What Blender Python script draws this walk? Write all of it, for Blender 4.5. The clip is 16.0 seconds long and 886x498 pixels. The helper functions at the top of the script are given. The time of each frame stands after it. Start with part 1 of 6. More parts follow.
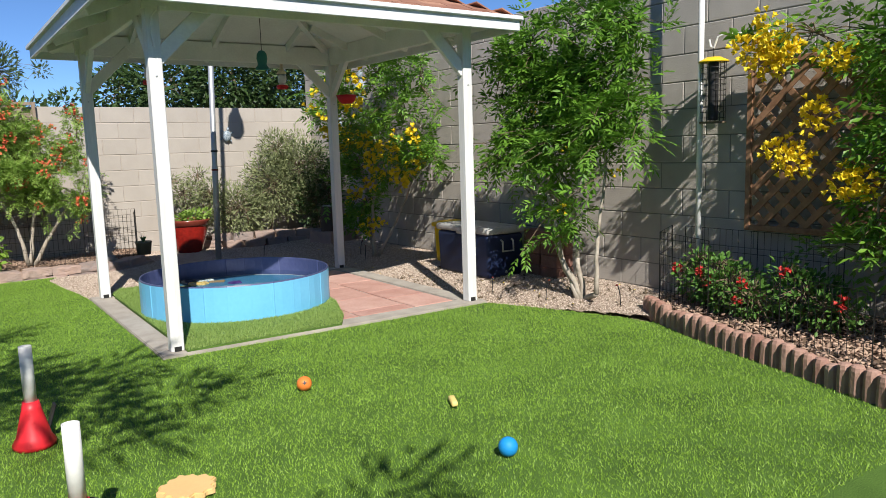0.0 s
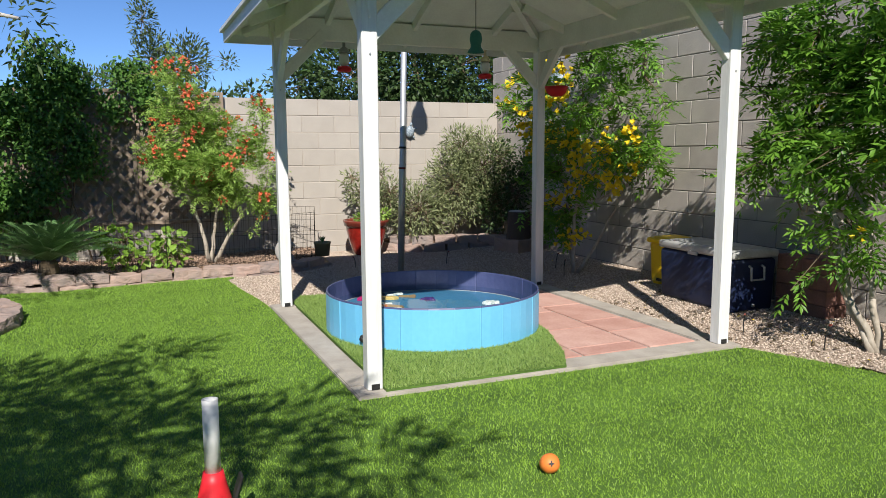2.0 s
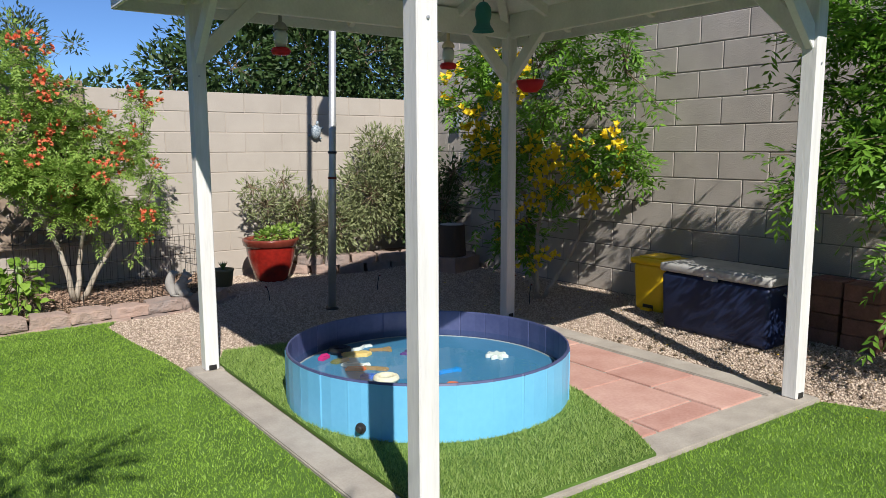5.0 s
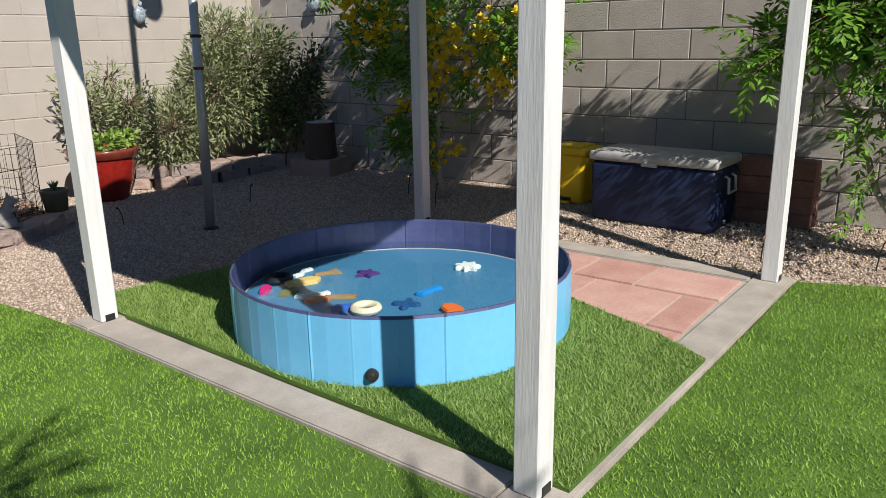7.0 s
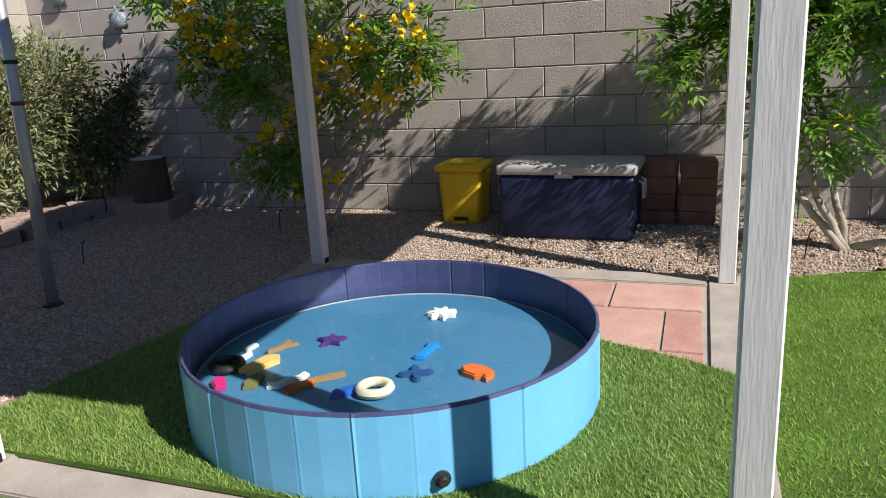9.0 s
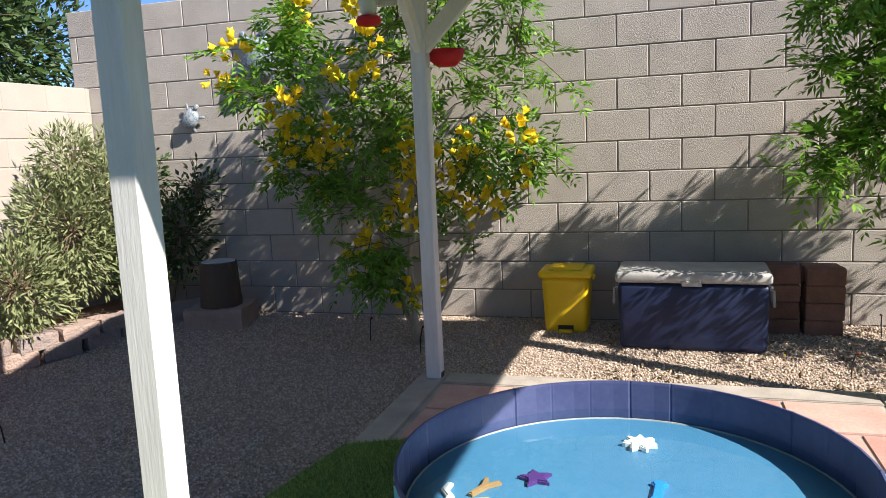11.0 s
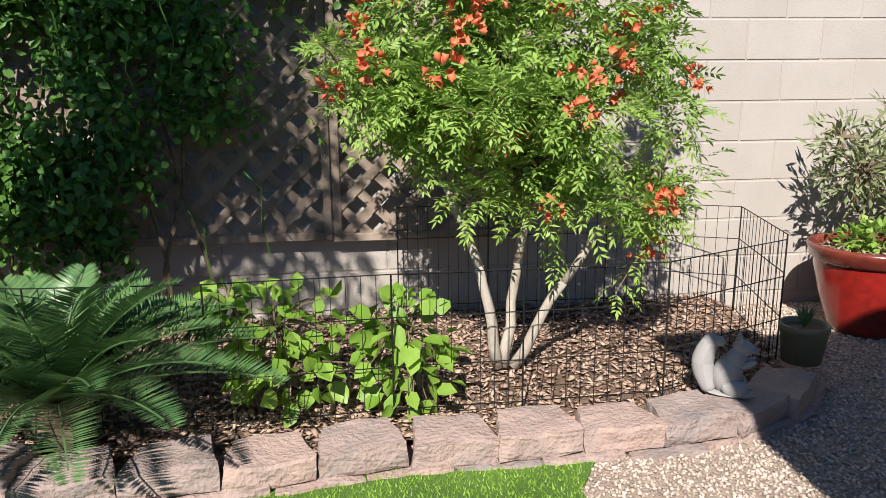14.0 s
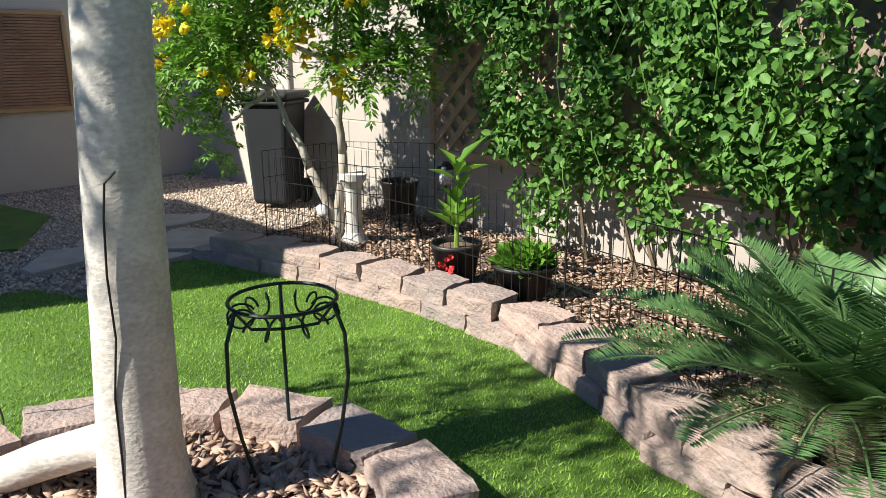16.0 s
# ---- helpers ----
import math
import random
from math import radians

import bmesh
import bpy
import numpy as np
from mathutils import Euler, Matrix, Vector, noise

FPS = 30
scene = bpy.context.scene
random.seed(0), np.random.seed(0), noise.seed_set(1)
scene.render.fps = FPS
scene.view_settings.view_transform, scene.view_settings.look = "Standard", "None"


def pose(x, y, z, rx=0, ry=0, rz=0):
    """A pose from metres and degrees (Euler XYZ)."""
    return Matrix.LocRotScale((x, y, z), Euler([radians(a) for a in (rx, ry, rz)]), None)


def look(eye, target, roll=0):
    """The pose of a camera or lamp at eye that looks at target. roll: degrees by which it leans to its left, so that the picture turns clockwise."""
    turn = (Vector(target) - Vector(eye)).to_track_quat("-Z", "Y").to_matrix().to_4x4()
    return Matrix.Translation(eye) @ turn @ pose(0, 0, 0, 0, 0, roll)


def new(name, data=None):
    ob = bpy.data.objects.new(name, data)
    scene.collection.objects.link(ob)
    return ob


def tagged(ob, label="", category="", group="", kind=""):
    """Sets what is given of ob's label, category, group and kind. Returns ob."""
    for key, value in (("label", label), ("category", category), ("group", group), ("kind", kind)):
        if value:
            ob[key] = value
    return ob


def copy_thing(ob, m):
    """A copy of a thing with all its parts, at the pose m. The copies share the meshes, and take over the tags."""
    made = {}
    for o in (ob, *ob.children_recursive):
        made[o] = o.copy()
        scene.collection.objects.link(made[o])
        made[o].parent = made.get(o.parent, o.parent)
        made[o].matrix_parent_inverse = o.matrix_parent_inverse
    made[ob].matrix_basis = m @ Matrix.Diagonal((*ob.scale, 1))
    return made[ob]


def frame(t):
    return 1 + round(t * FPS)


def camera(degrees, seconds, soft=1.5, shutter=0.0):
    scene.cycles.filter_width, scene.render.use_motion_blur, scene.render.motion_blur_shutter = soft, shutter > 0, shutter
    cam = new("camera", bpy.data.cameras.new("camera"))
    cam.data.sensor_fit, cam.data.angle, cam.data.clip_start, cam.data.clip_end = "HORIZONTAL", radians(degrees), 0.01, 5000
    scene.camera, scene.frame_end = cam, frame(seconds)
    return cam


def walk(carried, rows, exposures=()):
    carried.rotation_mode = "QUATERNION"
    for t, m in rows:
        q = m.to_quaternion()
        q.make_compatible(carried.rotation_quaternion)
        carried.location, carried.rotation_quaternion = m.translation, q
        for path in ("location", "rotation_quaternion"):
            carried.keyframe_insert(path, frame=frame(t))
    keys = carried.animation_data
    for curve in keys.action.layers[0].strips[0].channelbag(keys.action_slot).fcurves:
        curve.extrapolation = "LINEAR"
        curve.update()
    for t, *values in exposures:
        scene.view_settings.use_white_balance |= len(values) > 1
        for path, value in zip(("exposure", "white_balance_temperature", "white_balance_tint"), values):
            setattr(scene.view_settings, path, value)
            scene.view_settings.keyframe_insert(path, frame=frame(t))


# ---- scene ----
cam = camera(61.7, 16.0, soft=0.6)
PATH = [
    (0, (-0.012, 0.034, 1.237), (1.114, 1.665, 0.969), -1.7),
    (0.5, (-0.025, 0.311, 1.244), (0.971, 2.027, 0.988), -1.6),
    (1, (-0.038, 0.6, 1.242), (0.848, 2.378, 1.007), -1.2),
    (1.5, (0.041, 0.897, 1.265), (0.842, 2.713, 1.023), -0.8),
    (2, (0.051, 1.182, 1.244), (0.83, 3.006, 0.983), -0.3),
    (2.5, (-0.028, 1.478, 1.26), (0.761, 3.294, 0.979), -0.2),
    (3, (-0.033, 1.766, 1.262), (0.772, 3.577, 0.99), -0.0),
    (3.2, (-0.011, 1.882, 1.273), (0.81, 3.686, 1.01), 0.0),
    (5.3, (-0.193, 2.899, 1.314), (1.026, 4.456, 1.014), -0.3),
    (5.5, (-0.216, 2.994, 1.298), (1.05, 4.506, 0.965), -0.3),
    (6, (-0.335, 3.297, 1.261), (1.039, 4.686, 0.833), -0.5),
    (6.5, (-0.376, 3.583, 1.231), (1.062, 4.88, 0.73), -0.8),
    (7, (-0.383, 3.857, 1.221), (1.136, 5.042, 0.683), -1.0),
    (7.5, (-0.452, 4.173, 1.216), (1.167, 5.209, 0.662), -1.6),
    (8, (-0.406, 4.425, 1.217), (1.283, 5.337, 0.653), -2.8),
    (8.2, (-0.365, 4.517, 1.221), (1.352, 5.375, 0.659), -3.0),
    (10.3, (-0.311, 5.55, 1.26), (1.595, 5.96, 0.843), -2.6),
    (10.5, (-0.292, 5.638, 1.263), (1.618, 6.075, 0.895), -2.5),
    (11, (-0.327, 5.827, 1.312), (1.564, 6.40, 1.032), -2.6),
    (11.5, (-0.299, 5.959, 1.349), (1.518, 6.761, 1.111), -2.5),
    (12, (-0.151, 6.077, 1.361), (1.525, 7.14, 1.114), -1.9),
    (12.5, (-0.051, 6.264, 1.293), (1.457, 7.548, 1.015), -1.2),
    (13, (0.079, 6.485, 1.257), (1.318, 8.018, 0.916), -1.0),
    (13.5, (0.173, 6.616, 1.237), (0.976, 8.403, 0.836), -0.9),
    (14, (0.271, 6.689, 1.211), (0.519, 8.622, 0.759), -0.5),
    (14.5, (0.238, 6.751, 1.181), (-0.022, 8.671, 0.684), -0.3),
    (15, (0.18, 6.893, 1.18), (-0.575, 8.669, 0.655), -1.7),
    (15.5, (0.031, 6.93, 1.162), (-1.103, 8.493, 0.64), -1.0),
    (16, (-0.083, 6.993, 1.143), (-1.49, 8.321, 0.633), -0.4),
]
walk(cam, [(t, look(eye, target, roll)) for t, eye, target, roll in PATH],
     exposures=[(0, 0.44, 6500, 10), (3.2, 0.46, 6500, 10), (5.5, 0.34, 6500, 11), (8.2, 0.40, 6550, 13), (10.3, 0.86, 6600, 16), (11.0, 1.08, 6700, 13), (12.0, 0.70, 6500, 10), (13.0, 0.60, 6450, 12), (13.5, 0.50, 6400, 13), (14.0, 0.75, 6400, 13), (14.5, 1.2, 6400, 14), (15.2, 1.3, 6450, 11), (16.0, 1.06, 6500, 7)])

# ---- world and sun ----
SUN_ELEV, SUN_ROT = radians(41.0), radians(199.3)
world = bpy.data.worlds.new("world")
scene.world = world
world.use_nodes = True
wn = world.node_tree.nodes
wl = world.node_tree.links
bg = wn["Background"]
sky = wn.new("ShaderNodeTexSky")
sky.sky_type = "NISHITA"
sky.sun_disc = False
sky.sun_elevation, sky.sun_rotation = SUN_ELEV, SUN_ROT
sky.air_density, sky.dust_density, sky.ozone_density = 0.75, 0.0, 9.0
sky.altitude = 1500
wl.new(sky.outputs[0], bg.inputs[0])
bg.inputs[1].default_value = 0.097
sun = new("sun", bpy.data.lights.new("sun", "SUN"))
sun.data.energy, sun.data.angle, sun.data.color = 4.9, radians(0.53), (1.0, 0.95, 0.87)
sun.matrix_world = look((-3.3, -9.4, 8.7), (0, 0, 0))

# ---- materials ----
rng = np.random.default_rng(11)


def material(name, col, col2=None, rough=0.8, scale=6.0, fine=90.0, bump=0.25, dist=0.004, rnd=0.0, island=0.0,
             metal=0.0, stretch=(1, 1, 1), leaf=0.0, coat=0.0, fine_mix=0.35, spec=0.4):
    """A procedural surface: broad stains and fine grain between two colours, with relief; rnd and island vary it piece by piece."""
    m = bpy.data.materials.new(name)
    m.use_nodes = True
    n, l = m.node_tree.nodes, m.node_tree.links
    n.clear()
    out = n.new("ShaderNodeOutputMaterial")
    b = n.new("ShaderNodeBsdfPrincipled")
    geo = n.new("ShaderNodeNewGeometry")
    mp = n.new("ShaderNodeMapping")
    mp.inputs["Scale"].default_value = stretch
    l.new(geo.outputs["Position"], mp.inputs["Vector"])
    big, small = n.new("ShaderNodeTexNoise"), n.new("ShaderNodeTexNoise")
    big.inputs["Scale"].default_value, big.inputs["Detail"].default_value = scale, 4
    small.inputs["Scale"].default_value, small.inputs["Detail"].default_value = fine, 5
    l.new(mp.outputs[0], big.inputs["Vector"])
    l.new(mp.outputs[0], small.inputs["Vector"])
    mix = n.new("ShaderNodeMix")
    mix.data_type = "FLOAT"
    mix.inputs[0].default_value = fine_mix
    l.new(big.outputs["Fac"], mix.inputs[2])
    l.new(small.outputs["Fac"], mix.inputs[3])
    ramp = n.new("ShaderNodeMapRange")
    ramp.inputs[1].default_value, ramp.inputs[2].default_value = 0.33, 0.67
    l.new(mix.outputs[0], ramp.inputs[0])
    fac = ramp.outputs[0]
    if rnd or island:
        add = n.new("ShaderNodeMath")
        add.operation = "MULTIPLY_ADD"
        src = n.new("ShaderNodeObjectInfo").outputs["Random"] if rnd else geo.outputs["Random Per Island"]
        l.new(src, add.inputs[0])
        add.inputs[1].default_value = rnd or island
        sub = n.new("ShaderNodeMath")
        sub.operation = "MULTIPLY_ADD"
        l.new(fac, sub.inputs[0])
        sub.inputs[1].default_value = 1 - (rnd or island)
        l.new(sub.outputs[0], add.inputs[2])
        sub.inputs[2].default_value = 0.0
        fac = add.outputs[0]
    cm = n.new("ShaderNodeMix")
    cm.data_type = "RGBA"
    c2 = col2 or tuple(min(1, c * 1.25) for c in col)
    cm.inputs[6].default_value, cm.inputs[7].default_value = (*col, 1), (*c2, 1)
    l.new(fac, cm.inputs[0])
    l.new(cm.outputs[2], b.inputs["Base Color"])
    b.inputs["Roughness"].default_value, b.inputs["Metallic"].default_value = rough, metal
    b.inputs["Specular IOR Level"].default_value = spec
    b.inputs["Coat Weight"].default_value = coat
    b.inputs["Coat Roughness"].default_value = 0.12
    if bump:
        bp = n.new("ShaderNodeBump")
        bp.inputs["Strength"].default_value, bp.inputs["Distance"].default_value = bump, dist
        l.new(small.outputs["Fac"], bp.inputs["Height"])
        l.new(bp.outputs[0], b.inputs["Normal"])
    if leaf:
        tr = n.new("ShaderNodeBsdfTranslucent")
        l.new(cm.outputs[2], tr.inputs["Color"])
        ms = n.new("ShaderNodeMixShader")
        ms.inputs[0].default_value = leaf
        l.new(b.outputs[0], ms.inputs[1])
        l.new(tr.outputs[0], ms.inputs[2])
        l.new(ms.outputs[0], out.inputs[0])
    else:
        l.new(b.outputs[0], out.inputs[0])
    return m


M_TURF = material("turf", (0.045, 0.098, 0.012), (0.115, 0.22, 0.031), 0.75, 3, 160, 0.8, 0.01)
M_BLADE = material("turf_blade", (0.125, 0.245, 0.021), (0.36, 0.56, 0.082), 0.5, 1.5, 75, 0, island=0.6, leaf=0.3, fine_mix=0.6)
M_MAT_BLADE = material("turf_mat_blade", (0.16, 0.255, 0.05), (0.37, 0.51, 0.15), 0.5, 1.5, 75, 0, island=0.6, leaf=0.3, fine_mix=0.6)
M_DIRT = material("dirt", (0.22, 0.16, 0.11), (0.36, 0.28, 0.20), 0.95, 5, 70, 0.7, 0.01)
M_GRAVEL = material("gravel_bed", (0.23, 0.175, 0.13), (0.46, 0.37, 0.29), 0.95, 14, 110, 0.9, 0.012, fine_mix=0.7)
M_PEBBLE = material("pebble", (0.25, 0.185, 0.14), (0.70, 0.59, 0.49), 0.85, 20, 200, 0.2, 0.002, island=0.8)
M_BLOCK_GREY = material("grey_block", (0.36, 0.328, 0.295), (0.475, 0.437, 0.395), 0.95, 5, 170, 0.8, 0.006, rnd=0.25)
M_BLOCK_TAN = material("tan_block", (0.36, 0.325, 0.285), (0.44, 0.40, 0.355), 0.92, 4, 140, 0.35, 0.004, rnd=0.3)
M_MORTAR_GREY = material("grey_mortar", (0.17, 0.16, 0.15), (0.24, 0.23, 0.21), 0.95, 6, 120)
M_MORTAR_TAN = material("tan_mortar", (0.36, 0.315, 0.27), (0.43, 0.385, 0.335), 0.95, 6, 120)
M_STUCCO = material("stucco", (0.42, 0.38, 0.33), (0.52, 0.47, 0.41), 0.92, 2, 120, 0.6, 0.005)
M_CONC = material("concrete", (0.30, 0.27, 0.235), (0.44, 0.40, 0.35), 0.9, 7, 140, 0.4, 0.004)
M_WHITE = material("white_painted_wood", (0.62, 0.62, 0.61), (0.76, 0.76, 0.75), 0.55, 5, 26, 0.28, 0.004, stretch=(5, 5, 0.5))
M_WHITE_H = material("white_painted_board", (0.66, 0.655, 0.64), (0.80, 0.80, 0.78), 0.6, 4, 60, 0.3, 0.003)
M_FASCIA = material("grey_white_fascia", (0.58, 0.60, 0.61), (0.74, 0.76, 0.77), 0.55, 4, 60, 0.3, 0.003)
M_SHINGLE = material("shingle", (0.22, 0.097, 0.065), (0.44, 0.24, 0.16), 0.95, 6, 200, 0.6, 0.004, island=0.5)
M_PAVER = material("red_flagstone", (0.38, 0.19, 0.155), (0.60, 0.39, 0.33), 0.85, 5, 60, 0.35, 0.004, rnd=0.4)
M_STONE = material("pink_wall_stone", (0.22, 0.195, 0.185), (0.46, 0.32, 0.26), 0.9, 9, 60, 0.9, 0.012, rnd=0.5)
M_POOL_OUT = material("light_blue_vinyl", (0.135, 0.45, 0.74), (0.17, 0.52, 0.80), 0.38, 3, 40, 0.1, 0.002)
M_POOL_IN = material("violet_blue_vinyl", (0.048, 0.060, 0.150), (0.080, 0.095, 0.200), 0.4, 3, 40, 0.1, 0.002)
M_POOL_FLOOR = material("blue_vinyl_floor", (0.055, 0.20, 0.36), (0.08, 0.25, 0.42), 0.5, 2, 40, 0.1, 0.002)
M_BLACK = material("black_plastic", (0.012, 0.012, 0.013), (0.03, 0.03, 0.03), 0.45, 6, 90, 0.1)
M_WIRE = material("black_wire", (0.012, 0.012, 0.012), (0.025, 0.024, 0.022), 0.5, 6, 90, 0.0, metal=0.3)
M_GALV = material("galvanised_steel", (0.42, 0.44, 0.46), (0.55, 0.57, 0.58), 0.42, 5, 60, 0.1, metal=0.55)
M_RED = material("red_glaze", (0.13, 0.010, 0.008), (0.36, 0.022, 0.014), 0.22, 4, 30, 0.05, coat=0.6)
M_DKRED = material("dark_red_glaze", (0.12, 0.02, 0.015), (0.22, 0.05, 0.03), 0.25, 6, 30, 0.05, coat=0.5)
M_YELLOW = material("yellow_plastic", (0.78, 0.50, 0.01), (0.84, 0.57, 0.02), 0.42, 3, 50, 0.1)
M_NAVY = material("navy_plastic", (0.009, 0.017, 0.055), (0.014, 0.026, 0.075), 0.5, 3, 160, 0.15, 0.001)
M_LID = material("worn_white_lid", (0.30, 0.30, 0.29), (0.47, 0.47, 0.455), 0.5, 8, 60, 0.2)
M_BARK = material("grey_bark", (0.26, 0.22, 0.17), (0.50, 0.45, 0.38), 0.9, 10, 60, 0.5, 0.006, stretch=(1, 1, 0.5))
M_TREEBARK = material("pale_smooth_bark", (0.40, 0.365, 0.32), (0.68, 0.635, 0.57), 0.85, 7, 60, 0.5, 0.006, stretch=(1.0, 1.0, 1.6), fine_mix=0.55)
M_STEM = material("brown_stem", (0.10, 0.07, 0.04), (0.22, 0.17, 0.11), 0.9, 10, 60, 0.4)
M_CEDAR = material("cedar_lath", (0.20, 0.10, 0.055), (0.38, 0.21, 0.12), 0.85, 9, 40, 0.5, 0.003, stretch=(1, 1, 1))
M_GREYWOOD = material("weathered_lath", (0.20, 0.15, 0.11), (0.34, 0.27, 0.21), 0.9, 9, 40, 0.5, 0.003)
M_TANWOOD = material("tan_lath", (0.34, 0.23, 0.155), (0.52, 0.38, 0.27), 0.85, 9, 40, 0.5, 0.003)
M_MULCH = material("mulch_soil", (0.11, 0.07, 0.048), (0.21, 0.14, 0.095), 0.95, 10, 60, 1.0, 0.02)
M_CHIP = material("bark_chip", (0.22, 0.14, 0.10), (0.56, 0.40, 0.295), 0.9, 10, 70, 0.4, 0.003, island=0.75)
M_STATUE = material("grey_cast_stone", (0.36, 0.36, 0.35), (0.54, 0.54, 0.53), 0.9, 12, 80, 0.5, 0.004)
M_BRICK = material("dark_red_block", (0.13, 0.065, 0.05), (0.27, 0.14, 0.11), 0.9, 10, 80, 0.5, 0.005, rnd=0.4)
M_LOGEDGE = material("red_log_edging", (0.24, 0.115, 0.085), (0.46, 0.30, 0.235), 0.9, 12, 60, 0.6, 0.005, rnd=0.5)


def simple(name, col, rough=0.5, metal=0.0):
    return material(name, col, tuple(min(1, c * 1.15) for c in col), rough, 6, 70, 0.12, 0.002, metal=metal)


M_FLOAT = {k: simple("float_" + k, v, 0.6) for k, v in dict(
    white=(0.78, 0.77, 0.72), purple=(0.09, 0.03, 0.18), blue=(0.01, 0.25, 0.62), navy=(0.02, 0.09, 0.25), orange=(0.80, 0.16, 0.03),
    cream=(0.72, 0.62, 0.46), tan=(0.36, 0.22, 0.10), pink=(0.70, 0.03, 0.20), sand=(0.78, 0.52, 0.18), teal=(0.03, 0.16, 0.17),
    red=(0.50, 0.012, 0.02), royal=(0.02, 0.12, 0.50), olive=(0.22, 0.20, 0.07)).items()}
LEAF = dict(
    tecoma=material("tecoma_leaf", (0.07, 0.185, 0.018), (0.22, 0.42, 0.05), 0.45, 2, 40, 0, island=0.7, leaf=0.35),
    vine=material("vine_leaf", (0.036, 0.10, 0.022), (0.15, 0.31, 0.055), 0.5, 2, 40, 0, island=0.7, leaf=0.25, spec=0.25),
    grey=material("sage_leaf", (0.125, 0.16, 0.065), (0.35, 0.385, 0.19), 0.6, 3, 40, 0, island=0.7, leaf=0.25),
    dark=material("far_tree_leaf", (0.022, 0.055, 0.014), (0.075, 0.13, 0.035), 0.5, 1, 30, 0, island=0.7, leaf=0.2),
    lime=material("lime_leaf", (0.16, 0.30, 0.045), (0.42, 0.58, 0.14), 0.45, 3, 40, 0, island=0.6, leaf=0.4),
    fern=material("sago_leaflet", (0.035, 0.105, 0.035), (0.16, 0.28, 0.095), 0.3, 3, 40, 0, island=0.6, leaf=0.15),
    olive=material("wispy_leaf", (0.05, 0.085, 0.03), (0.13, 0.19, 0.07), 0.5, 2, 40, 0, island=0.7, leaf=0.3),
    dry=material("dry_frond", (0.40, 0.28, 0.15), (0.66, 0.52, 0.34), 0.8, 5, 60, 0, island=0.6, leaf=0.2),
)
LEAF["hydrangea"] = material("hydrangea_leaf", (0.14, 0.29, 0.028), (0.34, 0.52, 0.09), 0.45, 3, 40, 0, island=0.6, leaf=0.4)
M_PETAL_Y = material("yellow_petal", (0.84, 0.60, 0.015), (0.95, 0.78, 0.05), 0.5, 20, 60, 0, island=0.5, leaf=0.3)
M_PETAL_O = material("orange_petal", (0.74, 0.12, 0.06), (0.90, 0.32, 0.15), 0.5, 20, 60, 0, island=0.5, leaf=0.3)
M_PETAL_R = material("red_petal", (0.55, 0.02, 0.02), (0.75, 0.10, 0.08), 0.5, 20, 60, 0, island=0.5, leaf=0.3)

# ---- builders ----


def thing(name, label, category, at=(0, 0, 0), turn=0, group="", kind=""):
    ob = new(name)
    ob.empty_display_size = 0.1
    ob.matrix_basis = pose(*at, 0, 0, turn)
    return tagged(ob, label, category, group, kind)


def part(name, bm, mat, parent=None, label="", smooth=False):
    """Links a bmesh (or a ready mesh) as one mesh object under a thing or a part."""
    if isinstance(bm, bmesh.types.BMesh):
        me = bpy.data.meshes.new(name)
        bmesh.ops.recalc_face_normals(bm, faces=bm.faces)
        bm.to_mesh(me)
        bm.free()
    else:
        me = bm
    if smooth:
        me.polygons.foreach_set("use_smooth", np.ones(len(me.polygons), bool))
    if not me.materials:
        me.materials.append(mat)
    ob = new(name, me)
    ob.parent = parent
    if label:
        ob["label"] = label
    return ob


def np_mesh(name, V, F):
    V, F = np.asarray(V, np.float32), np.asarray(F, np.int32)
    me = bpy.data.meshes.new(name)
    me.vertices.add(len(V))
    me.vertices.foreach_set("co", V.ravel())
    me.loops.add(F.size)
    me.loops.foreach_set("vertex_index", F.ravel())
    me.polygons.add(len(F))
    me.polygons.foreach_set("loop_start", np.arange(0, F.size, F.shape[1], dtype=np.int32))
    me.update(calc_edges=True)
    return me


def box(size, at=(0, 0, 0), bevel=0.0, m=None, bm=None, seg=1):
    """A box of that size, its middle at at, edges rounded; added to bm if given."""
    own = bmesh.new()
    bmesh.ops.create_cube(own, size=1.0)
    bmesh.ops.transform(own, matrix=Matrix.Diagonal((*size, 1)), verts=own.verts)
    if bevel:
        bmesh.ops.bevel(own, geom=own.edges[:], offset=bevel, segments=seg, affect="EDGES", profile=0.5)
    t = Matrix.Translation(at)
    bmesh.ops.transform(own, matrix=(t if m is None else t @ m), verts=own.verts)
    return merge(own, bm)


def merge(own, bm):
    if bm is None:
        return own
    me = bpy.data.meshes.new("tmp")
    own.to_mesh(me)
    own.free()
    bm.from_mesh(me)
    bpy.data.meshes.remove(me)
    return bm


def lathe(profile, seg=32, bm=None, at=(0, 0, 0), m=None):
    """A turned shape from (radius, height) pairs."""
    own = bmesh.new()
    rings = []
    for r, z in profile:
        if r < 1e-5:
            rings.append([own.verts.new((0, 0, z))])
        else:
            rings.append([own.verts.new((r * math.cos(2 * math.pi * k / seg), r * math.sin(2 * math.pi * k / seg), z)) for k in range(seg)])
    for a, b in zip(rings, rings[1:]):
        for k in range(seg):
            q = [a[k % len(a)], a[(k + 1) % len(a)], b[(k + 1) % len(b)], b[k % len(b)]]
            q = list(dict.fromkeys(q))
            if len(q) > 2:
                try:
                    own.faces.new(q)
                except ValueError:
                    pass
    t = Matrix.Translation(at)
    bmesh.ops.transform(own, matrix=(t if m is None else t @ m), verts=own.verts)
    return merge(own, bm)


